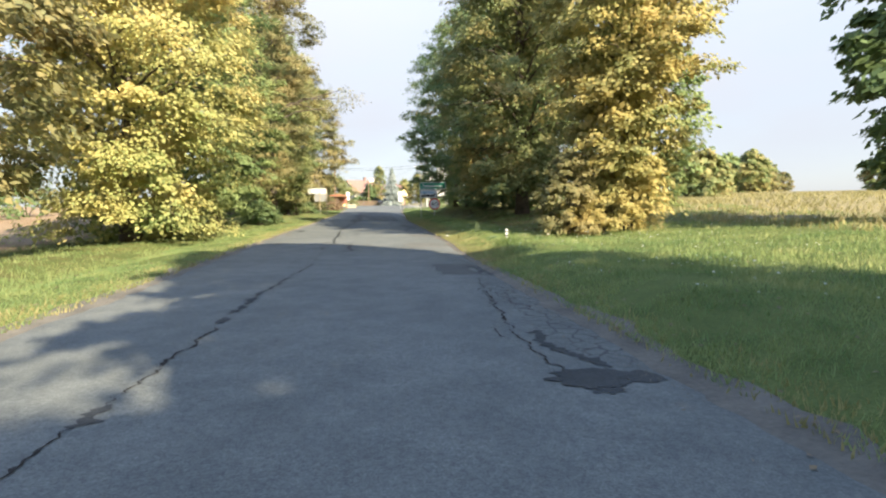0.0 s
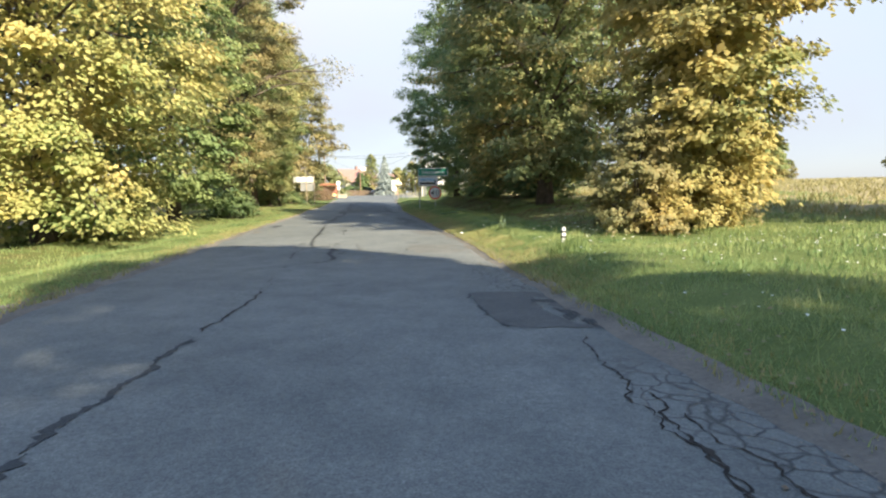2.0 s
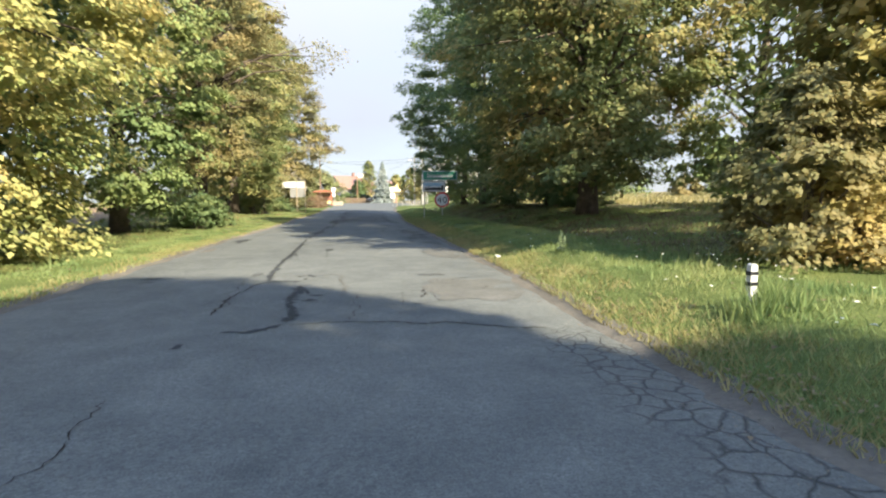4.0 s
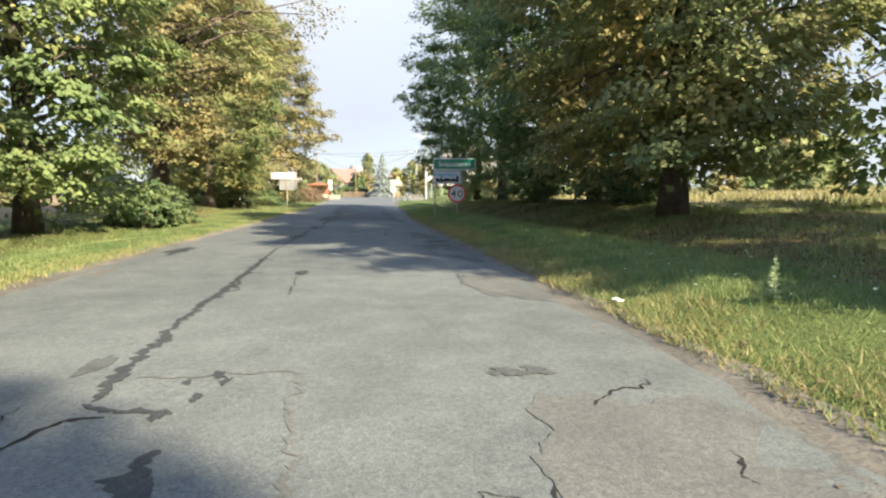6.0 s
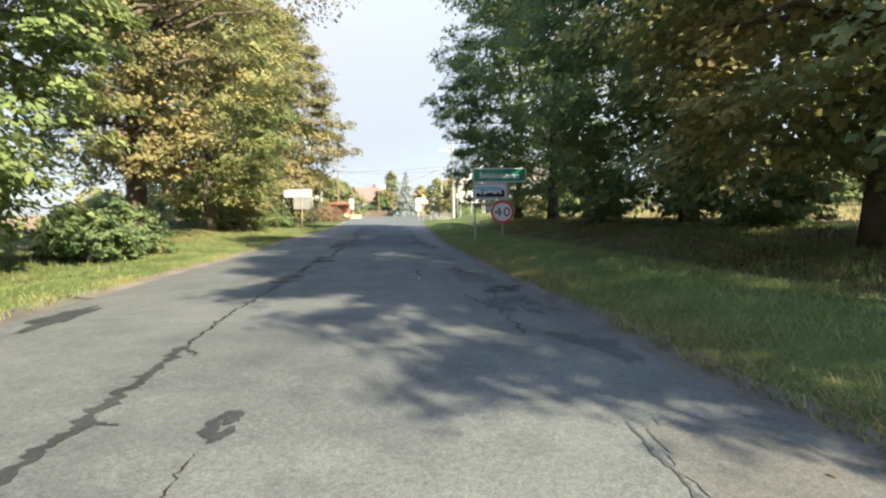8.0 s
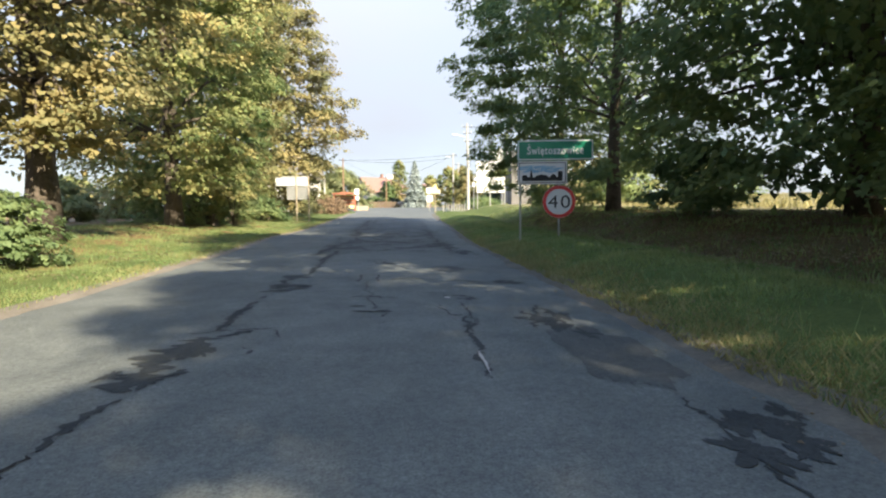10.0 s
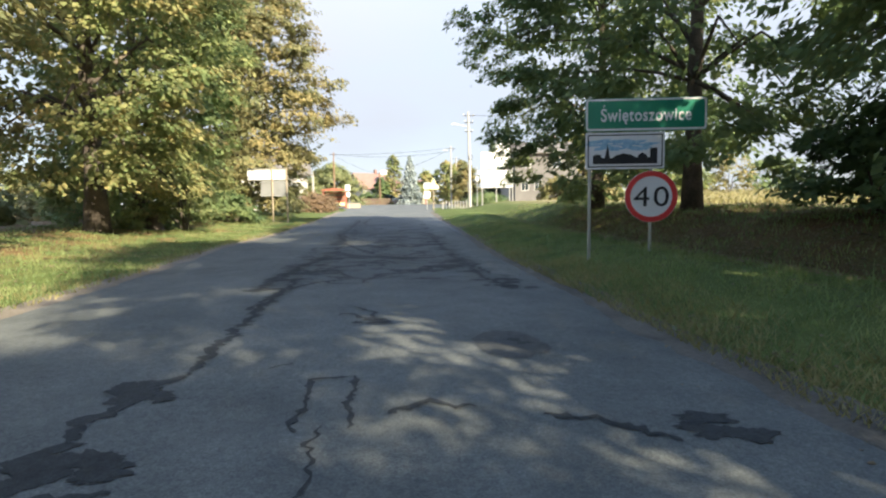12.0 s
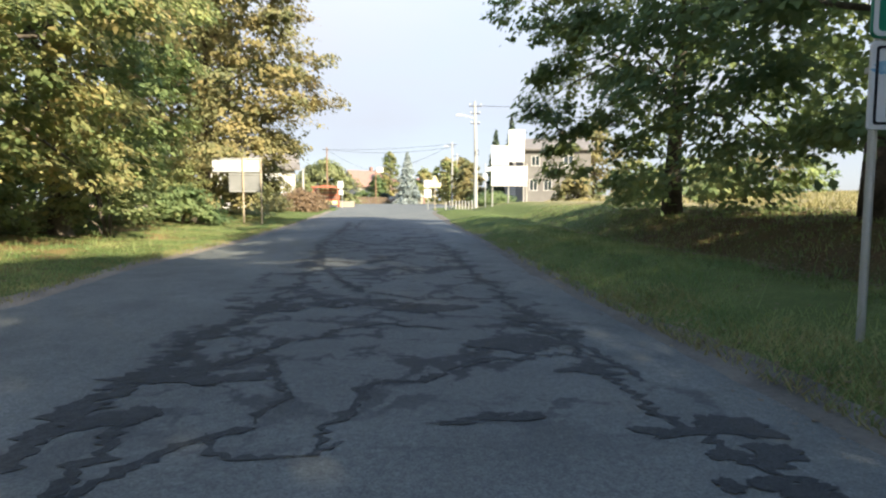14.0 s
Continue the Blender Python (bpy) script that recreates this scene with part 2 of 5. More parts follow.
M_ASPHALT = asphalt_material("old_asphalt", (0.083, 0.092, 0.093), (0.159, 0.171, 0.166))
M_TAR = asphalt_material("dark_patch_asphalt", (0.025, 0.029, 0.031), (0.06, 0.065, 0.068), False)
M_GROUND = ground_material()
M_PATCH = asphalt_material("grey_patch_asphalt", (0.054, 0.058, 0.059), (0.104, 0.11, 0.11), False)
M_BROWNPATCH = asphalt_material("worn_brown_asphalt", (0.083, 0.086, 0.081), (0.149, 0.151, 0.142), False)
M_CRACK = surface("open_crack", (0.012, 0.011, 0.01), (0.03, 0.027, 0.024), 6.0, 0.95, fine=40.0)
M_DUST = surface("pale_shoulder_dust", (0.1, 0.088, 0.07), (0.23, 0.2, 0.165), 1.1, 0.95, fine=25.0, relief=0.5, depth=0.02)
M_EDGE = surface("edge_dirt", (0.068, 0.063, 0.055), (0.17, 0.155, 0.13), 1.9, 0.95, fine=25.0, relief=0.6, depth=0.02)
M_BARK = surface("grey_brown_bark", (0.028, 0.024, 0.02), (0.17, 0.14, 0.112), 3.0, 0.9, fine=22.0, relief=0.9, depth=0.03)
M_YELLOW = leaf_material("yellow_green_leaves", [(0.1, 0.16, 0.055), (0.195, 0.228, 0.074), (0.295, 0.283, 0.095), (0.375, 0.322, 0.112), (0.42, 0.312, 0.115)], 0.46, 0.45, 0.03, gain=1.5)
M_MIXED = leaf_material("green_and_ochre_leaves", [(0.075, 0.125, 0.048), (0.14, 0.19, 0.066), (0.22, 0.24, 0.088), (0.33, 0.28, 0.105), (0.36, 0.24, 0.1)])
M_GOLD = leaf_material("golden_brown_leaves", [(0.1, 0.145, 0.056), (0.195, 0.212, 0.074), (0.295, 0.265, 0.09), (0.37, 0.297, 0.1), (0.415, 0.28, 0.096)], 0.46, gain=1.4)
M_TURNING = leaf_material("green_turning_gold_leaves", [(0.085, 0.135, 0.062), (0.14, 0.19, 0.08), (0.2, 0.225, 0.09), (0.32, 0.275, 0.105), (0.4, 0.28, 0.11)])
M_GREEN = leaf_material("dark_green_leaves", [(0.07, 0.12, 0.056), (0.105, 0.165, 0.07), (0.16, 0.215, 0.082), (0.23, 0.26, 0.09)], 0.48)
M_OCHRE = leaf_material("ochre_linden_leaves", [(0.085, 0.12, 0.052), (0.165, 0.172, 0.074), (0.25, 0.213, 0.086), (0.32, 0.25, 0.1)])
M_LINDEN = leaf_material("linden_leaves", [(0.072, 0.122, 0.05), (0.125, 0.182, 0.068), (0.205, 0.25, 0.085), (0.32, 0.3, 0.1)], 0.42)
M_NEEDLE = leaf_material("blue_spruce_needles", [(0.13, 0.17, 0.155), (0.22, 0.26, 0.25), (0.31, 0.35, 0.34)], 0.2)
M_DARKNEEDLE = leaf_material("dark_conifer_needles", [(0.045, 0.07, 0.045), (0.08, 0.11, 0.07)], 0.2)
M_REDBUSH = leaf_material("rusty_hedge_leaves", [(0.13, 0.11, 0.06), (0.2, 0.135, 0.075), (0.26, 0.175, 0.1)])
M_HEDGE = leaf_material("yellow_green_hedge_leaves", [(0.14, 0.18, 0.08), (0.22, 0.24, 0.1), (0.3, 0.29, 0.13)])
M_GRASS = leaf_material("grass_blades", [(0.072, 0.135, 0.048), (0.135, 0.205, 0.07), (0.215, 0.258, 0.088), (0.32, 0.315, 0.135)], 0.45, 0.8, gain=1.28)
M_FALLEN = leaf_material("fallen_leaves", [(0.08, 0.056, 0.036), (0.14, 0.1, 0.058), (0.21, 0.155, 0.085), (0.29, 0.23, 0.13)], 0.1, gain=1.0)
M_STRAW = leaf_material("dry_grass_blades", [(0.16, 0.17, 0.06), (0.3, 0.27, 0.1), (0.42, 0.36, 0.17)], 0.35, 1.2, gain=1.0)
M_WEED = leaf_material("pale_weed_leaves", [(0.2, 0.27, 0.15), (0.32, 0.38, 0.24)], 0.35)
M_FLOWER = surface("white_umbels", (0.6, 0.6, 0.55), (0.8, 0.8, 0.76), 4.0)
M_ZINC = surface("galvanised_steel", (0.36, 0.37, 0.37), (0.5, 0.51, 0.51), 5.0, 0.45, 0.6, relief=0.05)
M_BACK = surface("sign_back_aluminium", (0.2, 0.205, 0.205), (0.27, 0.275, 0.275), 3.0, 0.5, 0.2, relief=0.05)
M_SIGNGREEN = surface("sign_green", (0.006, 0.16, 0.095), (0.01, 0.2, 0.12), 2.0, 0.35, relief=0.02, spec=0.5)
M_SIGNWHITE = surface("sign_white", (0.58, 0.59, 0.6), (0.68, 0.69, 0.7), 2.5, 0.35, relief=0.02, spec=0.5)
M_SIGNRED = surface("sign_red", (0.5, 0.025, 0.03), (0.62, 0.035, 0.04), 2.5, 0.35, relief=0.02, spec=0.5)
M_SIGNBLACK = surface("sign_black", (0.01, 0.011, 0.014), (0.02, 0.021, 0.026), 2.5, 0.4, relief=0.02)
M_SIGNYELLOW = surface("sign_yellow", (0.72, 0.6, 0.28), (0.8, 0.68, 0.36), 2.5, 0.4, relief=0.02)
M_PAINT = surface("blue_spray_paint", (0.1, 0.28, 0.46), (0.42, 0.58, 0.7), 14.0, 0.4, relief=0.05)
M_BOARD = surface("billboard_white", (0.5, 0.5, 0.5), (0.58, 0.58, 0.58), 1.0, 0.5, relief=0.03)
M_CONCRETE = surface("pale_concrete", (0.3, 0.295, 0.28), (0.43, 0.42, 0.4), 1.2, 0.9, fine=30.0)
M_PLASTIC = surface("white_post_plastic", (0.5, 0.5, 0.48), (0.62, 0.62, 0.6), 4.0, 0.5)
M_WOODPOLE = surface("weathered_timber", (0.16, 0.1, 0.06), (0.3, 0.2, 0.13), 4.0, 0.9)
M_CREAM = surface("cream_render", (0.34, 0.28, 0.2), (0.44, 0.37, 0.27), 0.8, 0.9)
M_WHITEWALL = surface("white_render", (0.38, 0.37, 0.355), (0.47, 0.46, 0.445), 0.8, 0.9)
M_GREYWALL = surface("grey_brown_render", (0.13, 0.124, 0.118), (0.19, 0.182, 0.172), 0.8, 0.9)
M_ROOF = surface("red_clay_roof", (0.19, 0.115, 0.095), (0.28, 0.175, 0.145), 2.0, 0.85, fine=20.0, relief=0.6, depth=0.03)
M_ROOFGREY = surface("grey_roof_sheets", (0.12, 0.11, 0.1), (0.19, 0.175, 0.16), 1.5, 0.8, fine=15.0)
M_ORANGE = surface("orange_red_painted_steel", (0.27, 0.085, 0.055), (0.38, 0.14, 0.085), 3.0, 0.5)
M_DARKSTEEL = surface("dark_painted_steel", (0.03, 0.03, 0.03), (0.07, 0.065, 0.06), 3.0, 0.5)
M_FENCE = surface("brown_fence_paint", (0.1, 0.07, 0.05), (0.2, 0.15, 0.11), 3.0, 0.8)
M_CABLE = surface("black_cable", (0.02, 0.02, 0.02), (0.04, 0.04, 0.04), 3.0, 0.6)
M_CARPAINT = surface("dark_car_paint", (0.02, 0.022, 0.03), (0.035, 0.038, 0.05), 3.0, 0.25, 0.4, relief=0.0, spec=0.6)
M_TYRE = surface("black_rubber", (0.015, 0.015, 0.015), (0.03, 0.03, 0.03), 6.0, 0.9)
M_GLASS, _nt, _b = material("window_glass")
_b.inputs["Base Color"].default_value, _b.inputs["Roughness"].default_value = (0.03, 0.04, 0.045, 1), 0.06
_b.inputs["Specular IOR Level"].default_value = 0.8


# ---- building helpers ----
class Shape:
    """Collects vertices and faces of one mesh."""

    def __init__(self):
        self.v, self.f = [], []

    def add(self, verts, faces):
        o = len(self.v)
        self.v += [tuple(p) for p in verts]
        self.f += [tuple(i + o for i in f) for f in faces]
        return self

    def box(self, x0, y0, z0, x1, y1, z1, c=0.0):
        """A box, chamfered by c along its edges."""
        bm = bmesh.new()
        bmesh.ops.create_cube(bm, size=1)
        for v in bm.verts:
            v.co = Vector(((x0 + x1) / 2 + v.co.x * (x1 - x0), (y0 + y1) / 2 + v.co.y * (y1 - y0), (z0 + z1) / 2 + v.co.z * (z1 - z0)))
        if c:
            bmesh.ops.bevel(bm, geom=bm.edges[:], offset=c, segments=1, affect="EDGES")
        bm.verts.index_update()
        self.add([v.co for v in bm.verts], [[v.index for v in f.verts] for f in bm.faces])
        bm.free()
        return self

    def tube(self, pts, radii, sides=8, cap=True):
        pts = [Vector(p) for p in pts]
        rings = []
        for i, p in enumerate(pts):
            d = (pts[min(i + 1, len(pts) - 1)] - pts[max(i - 1, 0)]).normalized()
            a = d.cross(Vector((0, 0, 1)) if abs(d.z) < 0.9 else Vector((1, 0, 0))).normalized()
            b = d.cross(a)
            rings.append([p + radii[i] * (math.cos(k * math.tau / sides) * a + math.sin(k * math.tau / sides) * b) for k in range(sides)])
        faces = [[i * sides + k, i * sides + (k + 1) % sides, (i + 1) * sides + (k + 1) % sides, (i + 1) * sides + k] for i in range(len(pts) - 1) for k in range(sides)]
        if cap:
            faces += [list(range(sides))[::-1], [(len(pts) - 1) * sides + k for k in range(sides)]]
        return self.add([p for r in rings for p in r], faces)

    def plate(self, outline, y0, y1):
        """An outline in x, z given thickness from y0 to y1."""
        n = len(outline)
        self.add([(x, y0, z) for x, z in outline] + [(x, y1, z) for x, z in outline],
                 [list(range(n)), [n + i for i in range(n)][::-1]] + [[i, i + n, (i + 1) % n + n, (i + 1) % n] for i in range(n)])
        return self

    def ring(self, outer, inner, y0, y1):
        """A frame between two outlines of equal length."""
        n = len(outer)
        vs = [(x, y, z) for y in (y0, y1) for o in (outer, inner) for x, z in o]
        fs = []
        for i in range(n):
            j = (i + 1) % n
            fs += [[i, j, n + j, n + i], [2 * n + j, 2 * n + i, 3 * n + i, 3 * n + j], [j, i, 2 * n + i, 2 * n + j], [n + i, n + j, 3 * n + j, 3 * n + i]]
        return self.add(vs, fs)


def part(name, shape, mat, parent=None, label="", smooth=False):
    me = bpy.data.meshes.new(name)
    me.from_pydata(shape.v, [], shape.f)
    me.materials.append(mat)
    if smooth:
        me.polygons.foreach_set("use_smooth", [True] * len(me.polygons))
    ob = new(name, me)
    ob.parent = parent
    if label:
        ob["label"] = label
    return ob


def thing(name, label, category, x, y, z, turn=0.0, group="", kind=""):
    ob = new(name)
    ob.matrix_basis = pose(x, y, z, 0, 0, turn)
    return tagged(ob, label, category, group, kind)


def rrect(w, h, r, cx=0.0, cz=0.0, k=4):
    """Rounded rectangle outline in x, z."""
    out = []
    for sx, sz, a0 in ((1, 1, 0), (-1, 1, 90), (-1, -1, 180), (1, -1, 270)):
        for i in range(k + 1):
            a = radians(a0 + 90 * i / k)
            out.append((cx + sx * (w / 2 - r) + r * math.cos(a), cz + sz * (h / 2 - r) + r * math.sin(a)))
    return out


def circle(r, cx=0.0, cz=0.0, n=40):
    return [(cx + r * math.cos(i * math.tau / n), cz + r * math.sin(i * math.tau / n)) for i in range(n)]


def lettering(name, text, size, mat, parent, x, y, z, width, weight=0.0, spacing=1.0, accent=-1, tail=-1):
    """Raised letters facing -y, their middle at x, z. accent, tail: the letters that carry an acute or an ogonek."""
    def flat(body):
        cu = bpy.data.curves.new(name, "FONT")
        cu.body, cu.size, cu.align_y, cu.extrude, cu.offset, cu.space_character = body, size, "CENTER", 0.0015, weight, spacing
        tmp = bpy.data.objects.new(name, cu)
        me = bpy.data.meshes.new_from_object(tmp)
        bpy.data.objects.remove(tmp)
        return me

    def right_of(body):
        return max(v.co.x for v in flat(body).vertices)

    me = flat(text)
    x0, x1 = min(v.co.x for v in me.vertices), max(v.co.x for v in me.vertices)
    y0, y1 = min(v.co.y for v in me.vertices), max(v.co.y for v in me.vertices)
    bm = bmesh.new()
    bm.from_mesh(me)
    st = 0.05 * size
    marks = []
    if accent >= 0:
        c = right_of(text[:accent + 1]) - 0.24 * size
        marks.append([(c - 0.04 * size, y1 + 0.05 * size), (c + 0.03 * size, y1 + 0.05 * size), (c + 0.13 * size, y1 + 0.2 * size), (c + 0.03 * size, y1 + 0.2 * size)])
    if tail >= 0:
        c = right_of(text[:tail + 1]) - 0.16 * size
        marks.append([(c - st, y0), (c + st, y0 + 0.01 * size), (c - 0.3 * st, y0 - 0.09 * size), (c + 1.6 * st, y0 - 0.11 * size), (c + 1.6 * st, y0 - 0.17 * size), (c - 1.2 * st, y0 - 0.15 * size), (c - 1.9 * st, y0 - 0.08 * size)])
    for m in marks:
        bm.faces.new([bm.verts.new((px, py, 0.0016)) for px, py in m])
    bmesh.ops.translate(bm, verts=bm.verts[:], vec=(-(x0 + x1) / 2, -(y0 + y1) / 2, 0))
    bmesh.ops.scale(bm, verts=bm.verts[:], vec=(width / (x1 - x0), 1, 1))
    bm.to_mesh(me)
    bm.free()
    me.materials.clear()
    me.materials.append(mat)
    ob = new(name, me)
    ob.parent = parent
    ob.matrix_basis = pose(x, y, z, 90, 0, 0)
    return ob


# ---- lie of the land ----
ROAD_Z = ([-60, 0, 7.6, 16.5, 25, 31, 36, 45, 52, 64, 80, 110, 150, 260, 1500], [0.05, 0.0, -0.06, -0.1, -0.02, 0.03, 0.06, 0.1, 0.15, 0.35, 0.56, 0.85, 1.1, 1.3, 1.3])
RIGHT = ([-60, 3.5, 11, 18, 24, 35, 42, 52, 60, 67, 76, 84], [2.0, 2.1, 2.15, 2.42, 2.42, 2.35, 2.36, 2.85, 3.0, 3.25, 3.6, 4.6])
LEFT = ([-60, 5.6, 10, 17, 26, 34, 41, 46, 52, 61, 72, 84], [-3.4, -3.5, -3.65, -3.9, -3.95, -3.85, -3.9, -4.2, -3.85, -3.8, -3.8, -4.2])


def road_z(y):
    return np.interp(y, *ROAD_Z)


def wiggle(x, y, s, seed=0.0):
    return noise.noise((x * s, y * s, seed))


def edge_right(y):
    return np.interp(y, *RIGHT) + 0.07 * wiggle(0, y, 0.9, 3.0) + 0.05 * wiggle(0, y, 3.1, 5.0)


def edge_left(y):
    return np.interp(y, *LEFT) + 0.08 * wiggle(0, y, 0.9, 8.0) + 0.05 * wiggle(0, y, 3.1, 9.0)


def height(x, y):
    """Ground level beside and under the road."""
    base = road_z(y)
    far = min(1.0, max(0.0, (y - 18) / 8))
    crest = min(1.0, max(0.0, (y - 28) / 12))
    fade = min(1.0, max(0.0, (95 - y) / 25))
    if x > 0:
        d = x - edge_right(y)
        bank = np.interp(d, [0, 0.5, 1.2, 2.0, 2.8, 4.2, 6.0, 12, 45, 120], [0.0, 0.07, 0.25, 0.28, 0.25 - 0.05 * far, 0.3 + 0.25 * far + 0.22 * crest, 0.38 + 0.3 * far + 0.2 * crest, 0.6 + 0.3 * far, 1.9, 2.6])
        h = base + (bank if d > 0 else 0) * (fade if d < 12 else 1.0)
    else:
        d = edge_left(y) - x
        bank = np.interp(d, [0, 0.5, 1.2, 2.4, 4.0, 7.0, 20, 120], [0.0, 0.03, 0.05, -0.16 + 0.3 * crest, 0.4 * crest, -0.1 + 0.5 * crest, -0.3 + 0.55 * crest, 0.8])
        h = base + (bank if d > 0 else 0) * (fade if d < 12 else 1.0)
    if d < 0.0:
        return h - 0.12 if y < 83 else h - 0.03
    return h + min(1.0, d) * (0.06 * wiggle(x, y, 0.45) + 0.025 * wiggle(x, y, 1.9))


def build_ground():
    ys = [-200, -120, -80] + [-60 + 2 * i for i in range(30)] + [0.5 * i for i in range(130)] + [65 + 1.5 * i for i in range(50)] + [140 + 8 * i for i in range(16)] + [300, 400, 600, 900, 1500]
    us = [0, 0.12, 0.25, 0.4, 0.6, 0.85, 1.1, 1.4, 1.8, 2.3, 2.8, 3.4, 4.0, 4.7, 5.5, 6.5, 8, 10, 13, 17, 22, 30, 45, 70, 120, 250, 600, 1400]
    vs, n = [], 0
    for y in ys:
        l, r = edge_left(y), edge_right(y)
        row = [l - u for u in us[::-1]] + [l + 0.25, (l + r) / 2, r - 0.25] + [r + u for u in us]
        n = len(row)
        # the turf starts below the asphalt's edge, under the dirt strip
        vs += [(x, y, height(x, y) - max(0.0, 0.1 - 0.55 * max(l - x, x - r, 0.0)) * (y < 83)) for x in row]
    fs = [[j * n + i, j * n + i + 1, (j + 1) * n + i + 1, (j + 1) * n + i] for j in range(len(ys) - 1) for i in range(n - 1)]
    s = Shape()
    s.v, s.f = vs, fs
    tagged(part("ground", s, M_GROUND, smooth=True), "green turf verges with soil banks and pale fields", "ground", kind="structure")


def build_road():
    """The old asphalt carriageway: cambered, with sunken spots, a broken edge and a thickness."""
    ys = [-60 + 2 * i for i in range(30)] + [0.25 * i for i in range(280)] + [70 + i for i in range(64)]
    cols = [0, 0.015, 0.03] + [0.05 + 0.02 * i for i in range(46)] + [0.97, 0.985, 1]
    vs, n = [], len(cols)
    for y in ys:
        l, r = edge_left(y), edge_right(y)
        if y > 84:
            l, r = np.interp(y, [84, 98, 108, 133], [-4.2, -5.0, -7.5, -9.0]), np.interp(y, [84, 98, 108, 133], [4.6, 8.0, 9.5, 10.0])
        for c in cols:
            x = l + (r - l) * c
            z = road_z(y) + 0.03 * (1 - (2 * c - 1) ** 2) - 0.015 + 0.012 * wiggle(x, y, 0.8, 2.0) - 0.05 * max(0, abs(2 * c - 1) - 0.9) * 5 + np.interp(y, [90, 100], [0, 0.12])
            vs.append((x, y, z))
    fs = [[j * n + i, j * n + i + 1, (j + 1) * n + i + 1, (j + 1) * n + i] for j in range(len(ys) - 1) for i in range(n - 1)]
    s = Shape()
    s.v, s.f = vs, fs
    ob = part("road", s, M_ASPHALT, smooth=True)
    tagged(ob, "worn grey asphalt country road, cracked and patched", "road", kind="structure")
    return ob


def road_top(x, y):
    l, r = edge_left(y), edge_right(y)
    c = min(1.0, max(0.0, (x - l) / (r - l)))
    return road_z(y) + 0.03 * (1 - (2 * c - 1) ** 2) - 0.015 + 0.012 * wiggle(x, y, 0.8, 2.0) - 0.05 * max(0, abs(2 * c - 1) - 0.9) * 5


build_ground()
road = build_road()


# ---- trees ----
def leaves(centres, spread, size, rng, droop=0.25, up=0.6, jumble=0.32):
    """Kite-shaped leaves scattered about clump centres: arrays of vertices and faces."""
    n = len(centres)
    g = rng.normal(size=(n, 3))
    g /= np.linalg.norm(g, axis=1)[:, None]
    nrm = 0.75 * g + jumble * rng.normal(size=(n, 3))
    nrm[:, 2] = nrm[:, 2] * 0.8 + up
    nrm /= np.linalg.norm(nrm, axis=1)[:, None]
    g *= (1.7 * rng.uniform(0, 1, n) ** 0.4)[:, None] * spread
    p = centres + g
    p[:, 2] -= droop * (g[:, 0] ** 2 + g[:, 1] ** 2)
    a = np.cross(nrm, rng.normal(size=(n, 3)))
    a /= np.linalg.norm(a, axis=1)[:, None]
    b = np.cross(nrm, a)
    s = (size * rng.uniform(0.6, 1.3, n))[:, None]
    bend = nrm * s * rng.uniform(-0.2, 0.3, n)[:, None]
    v = np.stack([p - a * s * 0.5, p + b * s * 0.38 - a * s * 0.05 + bend, p + a * s * 0.6, p - b * s * 0.38 - a * s * 0.05 + bend], 1).reshape(-1, 3)
    return v


def sprays(ends, out, idx, length, size, rng, twigs=16, flat=0.3, droop=0.4):
    """Leaves hung on twigs that fan out in drooping sprays from the limbs' ends."""
    m, n = len(ends), len(idx)
    side = np.stack([-out[:, 1], out[:, 0], np.zeros(m)], 1)
    q = rng.normal(size=(m, twigs, 3))
    q *= (rng.uniform(0.15, 1, (m, twigs)) ** 0.5 / np.linalg.norm(q, axis=2))[:, :, None]
    along, across, rise = q[:, :, 0] * 1.1, q[:, :, 1] * 0.85, q[:, :, 2] * flat
    rise = rise - droop * (0.6 * np.maximum(along, 0) ** 2 + 0.8 * across ** 2)
    ln = length[:, None, None]
    tw = ends[:, None, :] + ln * (along[:, :, None] * out[:, None, :] + across[:, :, None] * side[:, None, :] + rise[:, :, None] * np.array([0, 0, 1.0]))
    k = rng.integers(0, twigs, n)
    fan = along[idx, k][:, None] * out[idx] + across[idx, k][:, None] * side[idx] + 0.6 * out[idx]
    fan /= np.linalg.norm(fan, axis=1)[:, None] + 1e-6
    g = rng.normal(size=(n, 3)) * (0.16 * length[idx])[:, None] * np.array([1.0, 1.0, 0.55])
    p = tw[idx, k] + g
    p[:, 2] -= 0.9 * (g[:, 0] ** 2 + g[:, 1] ** 2)
    nrm = 0.55 * fan + 0.28 * rng.normal(size=(n, 3)) + np.array([0, 0, 0.75])
    nrm /= np.linalg.norm(nrm, axis=1)[:, None]
    ax = fan + 0.55 * rng.normal(size=(n, 3)) - np.array([0, 0, 0.5])
    ax -= nrm * (ax * nrm).sum(1)[:, None]
    ax /= np.linalg.norm(ax, axis=1)[:, None] + 1e-6
    b = np.cross(nrm, ax)
    z = (size * rng.uniform(0.55, 1.3, n))[:, None]
    bend = nrm * z * rng.uniform(-0.25, 0.2, n)[:, None]
    return np.stack([p - ax * z * 0.5, p + b * z * 0.42 - ax * z * 0.08 + bend, p + ax * z * 0.6 - nrm * z * 0.1, p - b * z * 0.42 - ax * z * 0.08 + bend], 1).reshape(-1, 3)


